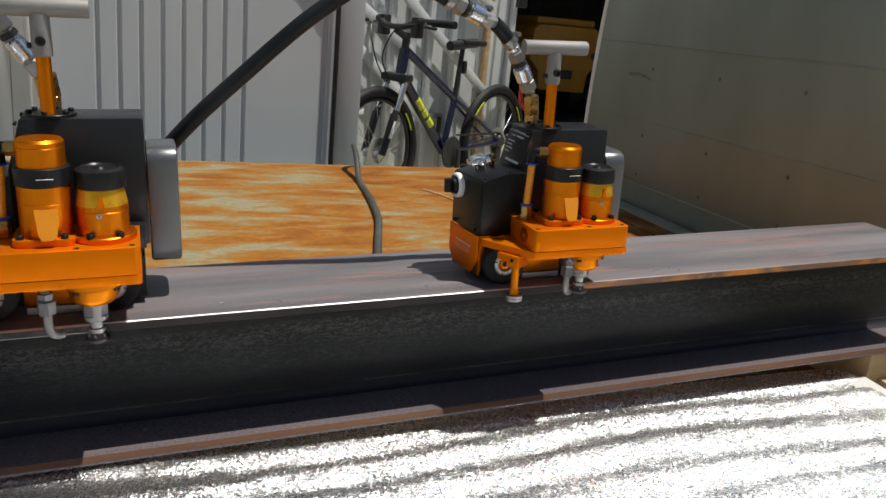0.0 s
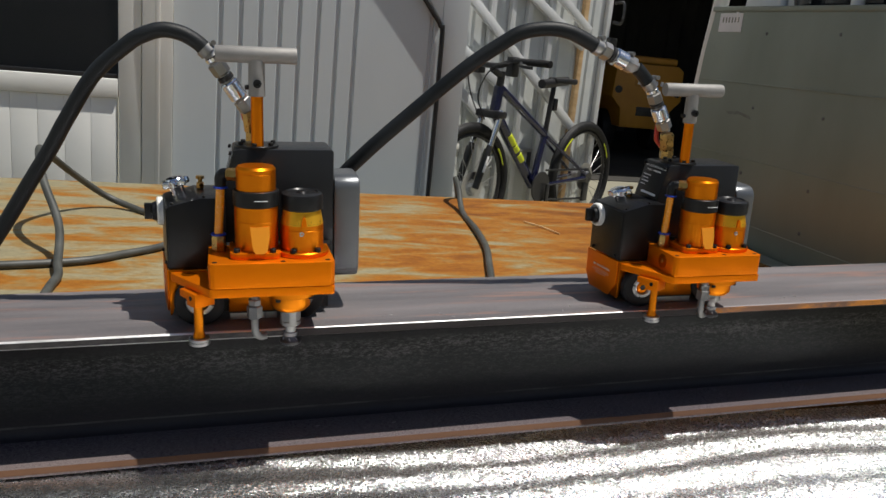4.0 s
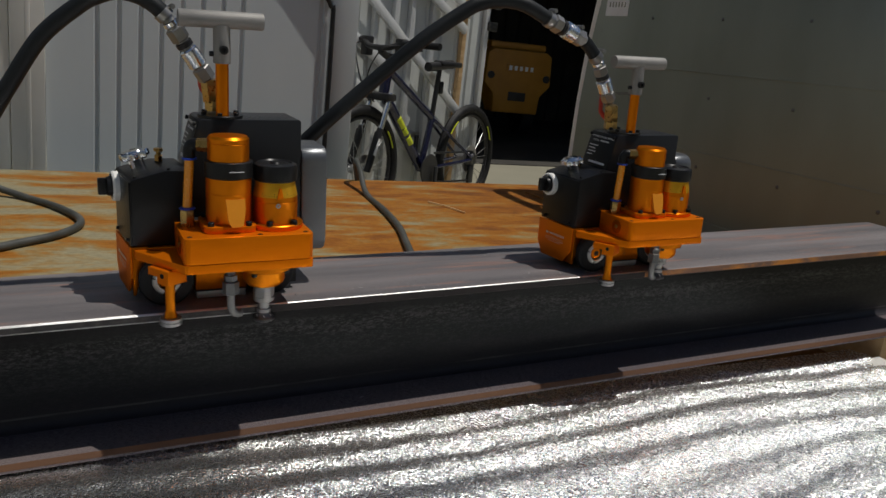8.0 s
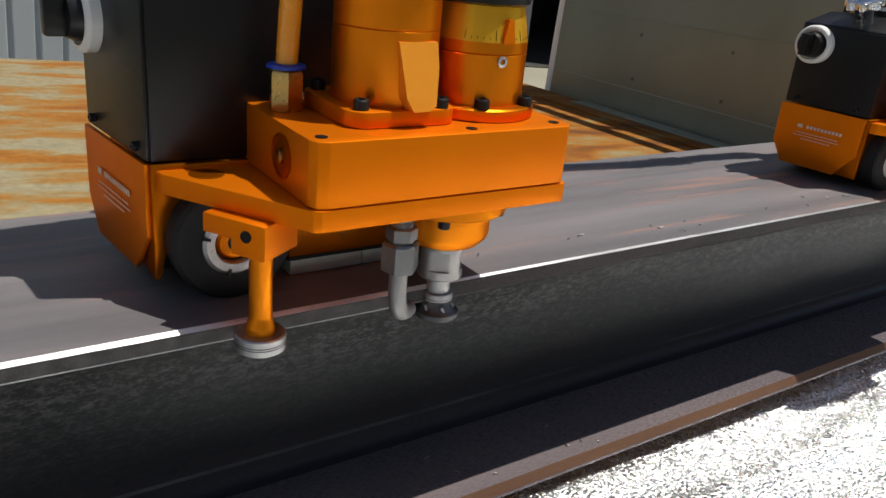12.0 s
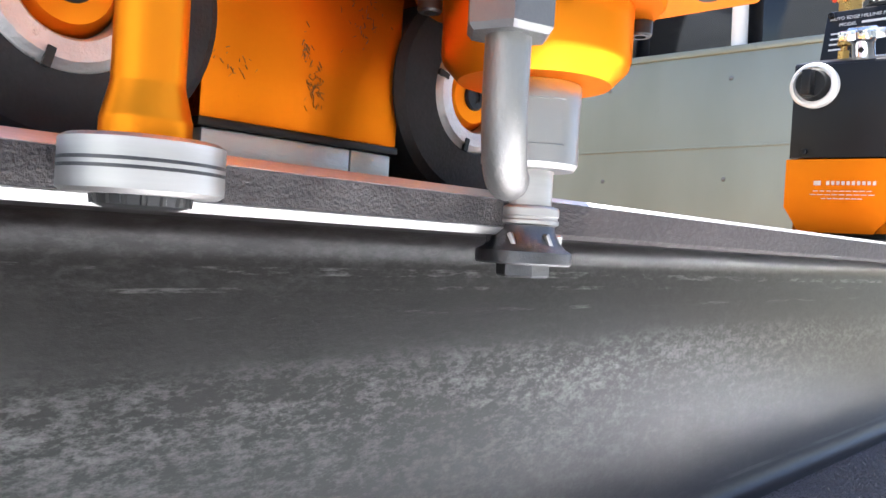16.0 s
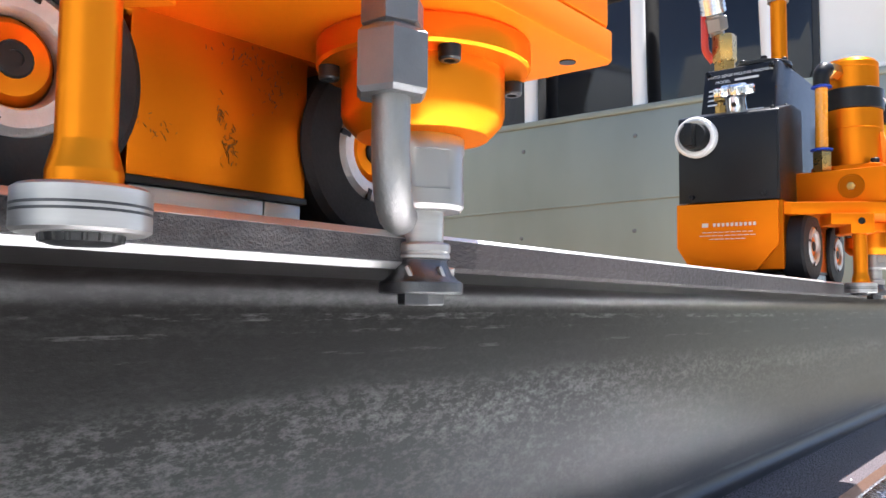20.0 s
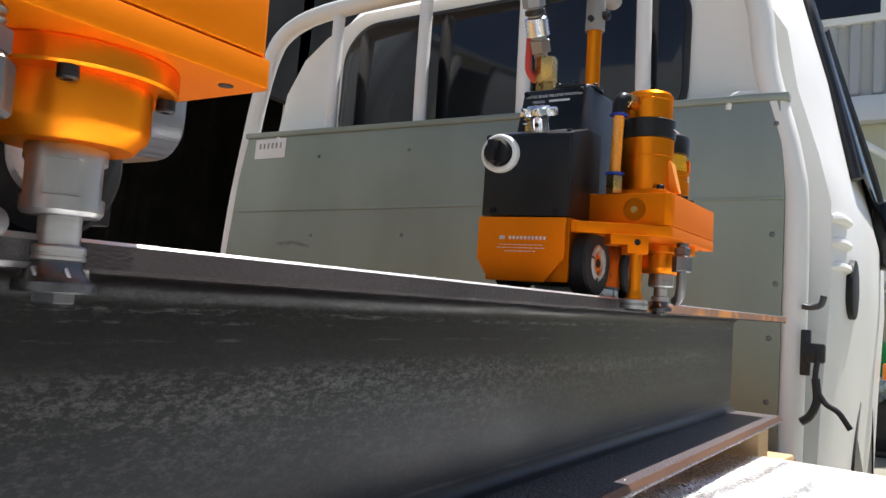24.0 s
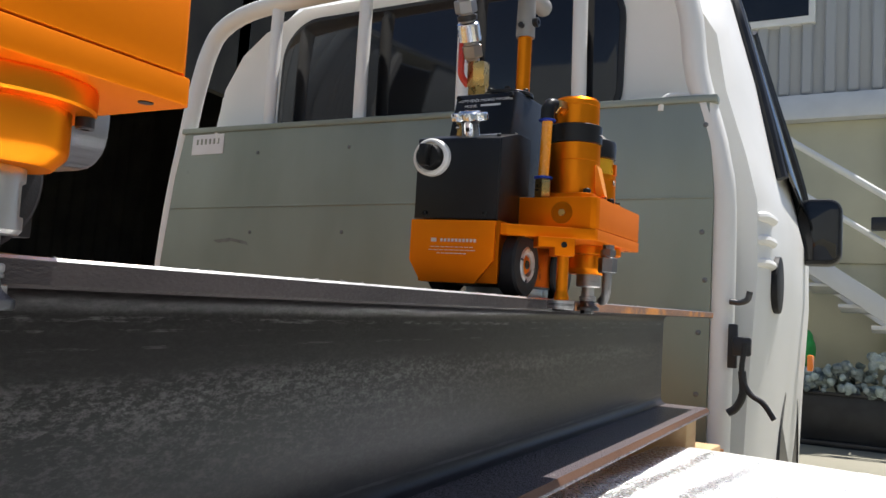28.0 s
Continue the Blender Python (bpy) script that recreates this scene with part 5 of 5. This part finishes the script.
# ---- container office wall with door
def corrugated(x0, x1, pitch, depth, zlo, zhi, y, flat=0.62):
    """Sheet with upright ribs, thick."""
    pts, x = [], x0
    while x < x1 - 1e-4:
        e = min(x + pitch, x1)
        w = e - x
        pts += [(x, y), (x + w * flat, y), (x + w * (flat + 0.09), y + depth), (x + w * 0.91, y + depth)]
        x = e
    pts.append((x1, y))
    return prism(pts + [(x1, y + 0.08), (x0, y + 0.08)], zlo, zhi)


def grooved(x0, x1, at, width, depth, zlo, zhi, y):
    """Flat sheet with narrow upright grooves, thick."""
    pts = [(x0, y)]
    for c in at:
        pts += [(c - width / 2, y), (c - width * 0.3, y + depth), (c + width * 0.3, y + depth), (c + width / 2, y)]
    return prism(pts + [(x1, y), (x1, y + 0.08), (x0, y + 0.08)], zlo, zhi)


wall = thing("wall_north", "grey ribbed sheet wall of a container office", "wall", kind="structure")
WY = 2.8
part("ribbed_sheet", grooved(-0.17, 1.06, [0.03 + 0.0875 * k for k in range(8)] + [1.012], 0.024, 0.013, -0.65, 2.4, WY), wall_grey, wall)
part("corner_post", bx((1.06, WY - 0.006, -0.65), (1.195, WY + 0.3, 2.4), 0.006), wall_grey, wall, "grey steel corner post")
part("corner_gusset", prism([(0.9, 2.4), (1.055, 2.4), (1.055, 0.53), (0.86, 0.8)], WY - 0.016, WY + 0.004, 0.002, axis="y"), wall_grey, wall)
part("drain_pipe", sweep([(0.78, WY - 0.02, 0.84), (0.9, WY - 0.02, 0.7), (1.0, WY - 0.02, 0.575), (1.05, WY - 0.02, 0.505), (1.062, WY - 0.02, 0.4), (1.062, WY - 0.02, -0.65)], 0.011, 10, 4), black_trim, wall, "thin dark drain pipe")
part("side_return", bx((1.12, WY + 0.3, -0.65), (1.18, 5.6, 2.4)), wall_grey, wall)
part("wall_cap", bx((-4.0, WY - 0.02, 2.4), (1.2, WY + 0.4, 2.5)), wall_grey, wall)
door = thing("door_1", "white panelled door with a dark window", "door", kind="structure")
part("door_frame", bx((-0.30, WY - 0.03, -0.65), (-0.172, WY + 0.08, 2.3), 0.003), door_white, door, "off-white door frame")
part("frame_lip", bx((-0.245, WY - 0.042, -0.65), (-0.225, WY - 0.028, 2.3), 0.003), door_white, door)
part("stile", bx((-0.40, WY - 0.012, -0.65), (-0.304, WY + 0.05, 2.2), 0.005), door_white, door)
part("mid_rail", bx((-1.6, WY - 0.014, 0.055), (-0.402, WY + 0.05, 0.14), 0.005), door_white, door)
for i in range(11):
    part("panel_board", bx((-1.6 + i * 0.1085, WY - 0.004, -0.65), (-1.6 + i * 0.1085 + 0.1072, WY + 0.04, 0.053), 0.0008), door_white, door)
part("pane", bx((-1.6, WY + 0.01, 0.142), (-0.402, WY + 0.018, 2.1)), glass_dark, door, "dark reflecting glass")
part("glazing_bead", bx((-1.6, WY - 0.006, 0.1415), (-0.402, WY + 0.01, 0.16), 0.003), black_trim, door)
solid("wall_west", bx((-6, WY, -0.65), (-1.62, WY + 0.1, 2.4), 0.004), wall_grey, "plain grey sheet wall", "wall", kind="structure")

# ---- sheet gate with diagonal braces behind the bicycle
gate = thing("sheet_gate", "pale grey sheet-metal gate with diagonal braces", "gate", m=pose(1.19, 3.42, 0, 0, 0, 22))
GL = 1.42
part("gate_sheet", corrugated(0.0, GL, 0.142, 0.012, -0.6, 2.3, 0.0, 0.75), gate_grey, gate)
for x in (0.01, 0.37, 0.53, 0.665, 0.855, 1.15, GL - 0.05):
    part("upright", bx((x, -0.035, -0.62), (x + 0.04, -0.002, 2.3), 0.004), post_grey if x != 1.15 else pine, gate)
for x0, z0, x1, z1 in ((0.05, 0.815, 1.16, -0.025), (0.05, 0.28, 1.0, -0.47), (0.05, 0.49, 0.52, 0.2), (0.35, 0.93, 1.16, 0.5), (0.6, 0.975, 1.2, 0.6)):
    v = Vector((x1 - x0, 0, z1 - z0))
    b = bx((0, -0.062, -0.028), (v.length, -0.036, 0.028), 0.004)
    bmesh.ops.transform(b, matrix=Matrix.Translation((x0, 0, z0)) @ Matrix.Rotation(-math.atan2(v.z, v.x), 4, "Y"), verts=b.verts[:])
    part("brace", b, post_grey, gate)
part("hinge", bx((GL - 0.03, -0.06, 0.52), (GL + 0.05, -0.03, 0.58), 0.005), dark_steel, gate)
part("door_pull", sweep([(GL + 0.01, -0.03, 0.68), (GL + 0.03, -0.09, 0.68), (GL + 0.03, -0.09, 0.8), (GL + 0.01, -0.03, 0.8)], 0.01, 10, 4), dark_steel, gate)
solid("cardboard_box", bx((1.24, 3.62, -0.65), (1.5, 3.86, -0.2), 0.004), cream_box, "brown cardboard box behind the bicycle", "box", m=Matrix.Identity(4))


# ---- bicycle
def bicycle():
    b = thing("bicycle", "dark blue mountain bike with lime decals and black tyres", "bicycle", m=pose(2.335, 3.79, -0.335, 0, 0, 180 + 33))
    b.scale = (1.08, 1.08, 1.08)
    R, base, RX = 0.335, 1.045, -0.06
    for name, x in (("rear_wheel", RX), ("front_wheel", base)):
        w = part(name, ring(R - 0.026, 0.026, (x, 0, 0), (0, 1, 0), 64, 12), rubber, b, "black knobbly bicycle tyre")
        part("rim", ring(R - 0.062, 0.011, (x, 0, 0), (0, 1, 0), 56, 8), black_trim, w)
        part("hub", rod((x, -0.05, 0), (x, 0.05, 0), 0.024, seg=16), alloy, w)
        part("brake_disc", turn_open([(0.045, 0.0), (0.085, 0.0), (0.085, 0.003), (0.045, 0.003)], (x, 0.032, 0), (0, 1, 0), 32, None), alloy, w)
        for k in range(28):
            t = 2 * math.pi * k / 28
            s = 0.035 if k % 2 else -0.035
            part("spoke", rod((x + 0.024 * math.cos(t + 0.5), s, 0.024 * math.sin(t + 0.5)), (x + (R - 0.066) * math.cos(t), 0, (R - 0.066) * math.sin(t)), 0.0016, seg=5), alloy, w)
        for t in (0.6, 2.4, 4.2):
            part("tyre_mark", sweep([(x + (R - 0.046) * math.cos(t + q), 0.021, (R - 0.046) * math.sin(t + q)) for q in (0, 0.12, 0.24, 0.36)], 0.004, 6, 3), bike_yellow, w)
        part("knobs", ring(R - 0.006, 0.009, (x, 0, 0), (0, 1, 0), 90, 6), rubber, w)
    head_t, head_b, seat_t, bb = (0.855, 0, 0.52), (0.875, 0, 0.395), (0.38, 0, 0.26), (0.45, 0, -0.03)
    fr = part("frame", rod(bb, head_b, 0.027, 0.03, 18, rod(seat_t, head_t, 0.019, 0.022, 18, rod(bb, seat_t, 0.02, 0.018, 18))), bike_navy, b, "dark blue aluminium frame")
    for s in (-1, 1):
        part("chain_stay", rod((0.44, 0.03 * s, -0.03), (RX, 0.06 * s, 0), 0.011, seg=12), bike_navy, fr)
        part("seat_stay", rod((0.38, 0.02 * s, 0.25), (RX, 0.06 * s, 0), 0.009, seg=12), bike_navy, fr)
        part("fork_leg", rod((base - 0.14, 0.06 * s, 0.36), (base - 0.045, 0.06 * s, 0.12), 0.016, seg=14, bm=rod((base - 0.075, 0.06 * s, 0.2), (base, 0.06 * s, 0.0), 0.022, 0.018, 14)), black_trim, fr, "black suspension fork leg")
        part("stanchion", rod((base - 0.155, 0.06 * s, 0.4), (base - 0.085, 0.06 * s, 0.22), 0.0165, seg=14), chrome, fr)
        part("fork_print", rod((base - 0.062, 0.072 * s, 0.17), (base - 0.03, 0.072 * s, 0.085), 0.011, seg=8), ink_white, fr)
    part("head_tube", rod(head_t, head_b, 0.028, seg=18), bike_navy, fr)
    part("fork_crown", bx((0.86, -0.08, 0.36), (0.94, 0.08, 0.4), 0.012), black_trim, fr)
    d0, d1 = Vector(bb), Vector(head_b)
    for q0, q1 in ((0.36, 0.45), (0.49, 0.56), (0.58, 0.7)):
        for s in (-1, 1):
            a, c = d0.lerp(d1, q0), d0.lerp(d1, q1)
            bmq = rod(a + Vector((0, 0.014 * s, 0)), c + Vector((0, 0.014 * s, 0)), 0.021, seg=12)
            part("frame_decal", bmq, bike_yellow, fr, "lime frame decal")
    part("seat_post", rod(seat_t, (0.345, 0, 0.54), 0.0145, seg=14), black_trim, b)
    sad = part("saddle", sweep([(0.12, 0, 0.595), (0.19, 0, 0.59), (0.27, 0, 0.58), (0.37, 0, 0.572)], 0.026, 14, 4, prism([(0.11, -0.075), (0.19, -0.07), (0.27, -0.033), (0.27, 0.033), (0.19, 0.07), (0.11, 0.075)], 0.58, 0.612, 0.012)), black_trim, b, "black padded saddle")
    sad.location = (0.1, 0, -0.025)
    part("tail_lamp", bx((0.312, -0.02, 0.4), (0.347, 0.02, 0.47), 0.006), black_trim, b)
    part("stem", rod((0.846, 0, 0.575), (0.93, 0, 0.610), 0.018, seg=12, bm=rod(head_t, (0.845, 0, 0.6), 0.02, seg=12)), black_trim, b)
    hb = part("handlebar", sweep([(0.80, -0.36, 0.650), (0.83, -0.16, 0.650), (0.86, -0.07, 0.620), (0.86, 0.07, 0.620), (0.83, 0.16, 0.650), (0.80, 0.36, 0.650)], 0.015, 12, 6), black_trim, b, "black riser handlebar")
    hb.matrix_local = pose(0.85, 0, 0, 0, 0, -11) @ pose(-0.78, 0, 0.01)
    for s in (-1, 1):
        part("grip", rod((0.815, 0.23 * s, 0.650), (0.797, 0.37 * s, 0.650), 0.018, seg=12), rubber, hb)
        part("brake_lever", sweep([(0.83, 0.2 * s, 0.645), (0.88, 0.25 * s, 0.630), (0.88, 0.33 * s, 0.625)], 0.008, 8), black_trim, hb)
        part("shifter", bx((0.8, 0.13 * s - 0.025, 0.570), (0.85, 0.13 * s + 0.025, 0.670), 0.008), black_trim, hb)
        part("brake_cable", sweep([(0.84, 0.15 * s, 0.640), (0.93, 0.1 * s, 0.610), (0.95, 0.03 * s, 0.47), (0.88, 0.02 * s, 0.34)], 0.0035, 8), black_trim, hb)
    cr = part("crankset", turn([(0.02, -0.004), (0.085, -0.004), (0.09, 0.0), (0.085, 0.004), (0.02, 0.004)], (0.44, 0.055, -0.03), (0, 1, 0), 36), black_trim, b, "black crankset")
    part("crank_arm", bx((0.385, 0.07, -0.19), (0.415, 0.085, -0.01), 0.006), black_trim, cr)
    part("crank_arm", bx((0.385, -0.085, -0.03), (0.415, -0.07, 0.15), 0.006), black_trim, cr)
    part("pedal", bx((0.35, -0.19, 0.135), (0.45, -0.09, 0.165), 0.008), alloy, cr)
    part("pedal", bx((0.35, 0.09, -0.2), (0.45, 0.19, -0.175), 0.008), alloy, cr)
    part("cassette", turn([(0.055, 0), (0.05, 0.01), (0.03, 0.03), (0.012, 0.03)], (RX, 0.04, 0), (0, 1, 0), 28), dark_steel, b)
    part("chain", sweep([(0.4, 0.055, 0.065), (0.2, 0.055, 0.058), (RX, 0.055, 0.05)], 0.006, 6, 2, sweep([(0.4, 0.055, -0.105), (0.2, 0.055, -0.12), (RX + 0.02, 0.055, -0.13)], 0.006, 6, 2)), dark_steel, b)
    part("derailleur", bx((RX - 0.02, 0.045, -0.15), (RX + 0.04, 0.065, -0.03), 0.008), black_trim, b)
    part("kick_stand", rod((0.1, -0.07, 0.0), (0.02, -0.2, -0.33), 0.008, seg=10), alloy, b)
    part("reflector", bx((base + 0.1, 0.0, 0.2), (base + 0.19, 0.01, 0.235), 0.003), white_plastic, b)
    return b


bicycle()


# ---- shed with a yellow machine; the inside's shade is put into the sheets' colour
shed = thing("shed", "open-fronted sheet-metal shed, its shaded inside coloured dark", "shed", kind="structure")
part("shed_floor", bx((1.3, 5.65, -0.66), (9.5, 11, -0.642)), shed_shade, shed)
part("back_sheet", corrugated(1.3, 9.5, 0.25, 0.05, -0.65, 4.2, 10.9), shed_shade, shed, "brown ribbed back wall")
part("side_sheet", bx((1.2, 5.62, -0.65), (1.3, 11, 4.2)), shed_shade, shed)
part("side_sheet", bx((9.5, 5.62, -0.65), (9.6, 11, 4.2)), shed_shade, shed)
part("shed_roof", bx((1.1, 5.3, 4.2), (9.7, 11.1, 4.32)), shed_shade, shed)
for x in (2.2, 3.8, 5.4, 7.0, 8.6):
    part("roof_truss", bx((x, 5.65, 3.9), (x + 0.1, 10.8, 4.19)), post_grey, shed)
# deep beam over the opening, out of view, added to keep the inside dim
part("front_beam", bx((1.2, 5.6, 2.3), (9.6, 5.7, 4.19)), shed_shade, shed)
part("shed_post", bx((5.9, 5.6, -0.65), (6.05, 5.75, 4.19)), post_grey, shed)


def yellow_machine():
    y = thing("wheel_loader", "yellow industrial vehicle parked inside the dark shed", "loader", m=pose(4.84, 7.4, -0.03, 0, 0, -6) @ Matrix.Scale(0.86, 4))
    bo = part("counterweight", prism([(-0.48, 0.5), (-0.40, 0.56), (0.40, 0.56), (0.48, 0.5), (0.5, 0.1), (0.36, -0.05), (0.34, -0.3), (-0.34, -0.3), (-0.36, -0.05), (-0.5, 0.1)], 0.0, 1.3, 0.02, axis="y"), loader_yellow, y, "yellow steel counterweight")
    part("tow_slot", bx((-0.13, -0.012, -0.13), (0.13, 0.02, -0.01), 0.004), black_trim, bo)
    pl = part("number_plate", prism(rounded(-0.2, 0.24, 0.26, 0.37, 0.03), -0.012, 0.002, 0.003, axis="y"), loader_yellow, bo, "framed plate with worn characters")
    bars(pl, Matrix.Translation((0.02, -0.0125, 0.315)) @ Matrix.Rotation(radians(90), 4, "X"), [(-0.16 + 0.08 * k, 0, 0.045, 0.06) for k in range(5)], ink_white)
    part("bonnet", bx((-0.42, 0.1, 0.56), (0.42, 1.2, 0.66), 0.03), loader_yellow, y)
    for s in (-1, 1):
        w = part("wheel", turn([(0.12, 0), (0.25, 0.01), (0.27, 0.05), (0.27, 0.17), (0.25, 0.2), (0.12, 0.21)], (0.36 * s - 0.1, 0.55, -0.37), (1, 0, 0), 32), rubber, y, "black solid tyre")
        part("lamp", turn([(0.05, 0), (0.05, 0.02), (0, 0.03)], (0.42 * s, 0.0, 0.2), (0, -1, 0), 20), black_trim, y)
    return y


yellow_machine()

# ---- yard buildings beyond the cab
office = thing("container_building", "two-storey grey container office with outside stairs", "building", m=pose(8.0, 0, 0))
part("upper_storey", bx((0.05, -0.42, 2.5), (6, 7.0, 5.2), 0.02), office_grey, office)
for i in range(36):
    y = -0.3 + i * 0.2
    part("wall_rib", bx((0.0, y, 2.56), (0.06, y + 0.1, 5.15), 0.015, seg=1), office_grey, office)
part("corner_post", bx((-0.03, -0.5, 2.36), (0.12, -0.38, 5.2), 0.01), post_grey, office)
part("floor_beam", bx((-0.03, -0.5, 2.3), (0.2, 7.0, 2.54), 0.01), post_grey, office)
part("lower_wall", bx((0.1, -0.36, 0.95), (6, 7.0, 2.3), 0.01), cream_wall, office, "cream lower wall panel")
part("base_wall", bx((0.12, -0.4, -0.65), (6, 7.0, 0.95), 0.01), cream_wall, office)
part("lower_post", bx((0.0, -0.5, -0.65), (0.12, -0.36, 2.3), 0.01), post_grey, office)
wn = part("window", bx((-0.03, 0.28, 3.25), (0.06, 1.3, 4.4), 0.01), door_white, office, "white-framed window")
part("pane", bx((-0.036, 0.34, 3.32), (-0.028, 1.24, 4.33)), glass_dark, wn)
stair = thing("outside_stairs", "white steel outside stairs with pipe handrail", "stairs", m=pose(7.1, 0, 0))
part("stringer", prism([(1.4, 1.75), (1.4, 1.55), (-1.3, -0.3), (-1.3, -0.12)], 0.0, 0.05, 0.004, axis="x"), post_grey, stair)
part("stringer", prism([(1.4, 1.75), (1.4, 1.55), (-1.3, -0.3), (-1.3, -0.12)], 0.75, 0.8, 0.004, axis="x"), post_grey, stair)
for i in range(11):
    part("tread", bx((0.05, -1.2 + i * 0.24, -0.18 + i * 0.165), (0.75, -0.95 + i * 0.24, -0.15 + i * 0.165), 0.004), post_grey, stair)
part("handrail", sweep([(0.02, 1.3, 2.5), (0.02, -0.55, 1.22), (0.02, -1.3, 0.72)], 0.03, 10, 2), door_white, stair, "white handrail")
part("handrail", sweep([(0.02, 1.3, 2.1), (0.02, -0.55, 0.84), (0.02, -1.3, 0.33)], 0.025, 10, 2), door_white, stair)
for y, zb, zt in ((-0.56, 0.25, 1.25), (0.4, 0.9, 1.9), (-1.28, -0.65, 0.75)):
    part("baluster", bx((0.0, y - 0.03, zb), (0.05, y + 0.03, zt), 0.005), door_white, stair)
part("camera_bracket", bx((-0.06, -0.36, 1.1), (0.04, -0.22, 1.2), 0.01), black_trim, stair)
trough = thing("waste_bin", "black open waste trough by the wall", "bin")
part("bottom", bx((7.3, -0.85, -0.65), (7.75, 0.42, -0.6), 0.01), black_trim, trough)
for a, c in (((7.3, -0.85, -0.599), (7.33, 0.42, -0.22)), ((7.72, -0.85, -0.599), (7.75, 0.42, -0.22)), ((7.331, -0.85, -0.599), (7.719, -0.82, -0.22)), ((7.331, 0.39, -0.599), (7.719, 0.42, -0.22))):
    part("side_wall", bx(a, c, 0.008), black_trim, trough)
part("rim", bx((7.28, -0.87, -0.235), (7.3, 0.44, -0.205), 0.006), black_trim, trough)
random.seed(4)
pile = thing("waste_bags", "pile of clear plastic waste bags on a black trough", "waste bags", kind="stuff")
for i in range(210):
    y, zz, xx = random.uniform(-0.8, 0.35), random.uniform(-0.22, 0.12), random.uniform(7.2, 7.6)
    if zz > 0.12 - abs(y + 0.28) * 0.35:
        zz -= 0.15
    bm = bmesh.new()
    bmesh.ops.create_icosphere(bm, subdivisions=2, radius=random.uniform(0.022, 0.05))
    for v in bm.verts:
        v.co *= 1 + 0.55 * noise.noise(v.co * 22 + Vector((i, 0, 0)))
        v.co += Vector((xx, y, max(zz, -0.2)))
    d = mesh_of("bag", bm, bag_plastic, False)
    ob = new("bag", d)
    ob.parent = pile
bm = bmesh.new()
bmesh.ops.create_icosphere(bm, subdivisions=3, radius=0.12)
for v in bm.verts:
    v.co = Vector((v.co.x, v.co.y * 0.7, v.co.z * 1.3)) * (1 + 0.3 * noise.noise(v.co * 12)) + Vector((7.5, 0.27, 0.14))
solid("green_bag", bm, green_bag, "green mesh waste bag behind the truck", "bag")
solid("blue_roof", bx((16, -3.5, 1.9), (20, -0.75, 2.1), 0.02), blue_plastic, "distant blue roof edge", "roof", kind="structure")
solid("far_shed", bx((16.2, -3.4, -0.65), (20, -0.8, 1.9), 0.02), wall_grey, "distant grey shed wall", "shed", kind="structure")

# plain walls added out of view, to cut sky light from behind and beside the way
for a, c, lab in (((-14, -7.2, -0.65), (14, -6.8, 4.0), "added plain grey wall across the yard, unseen, blocks sky light"), ((-9.4, -6.8, -0.65), (-9, 2.8, 4.5), "added plain grey wall at the yard's end, unseen, blocks sky light")):
    solid("wall_south" if c[0] > 0 else "wall_far_west", bx(a, c), wall_grey, lab, "wall", kind="structure")
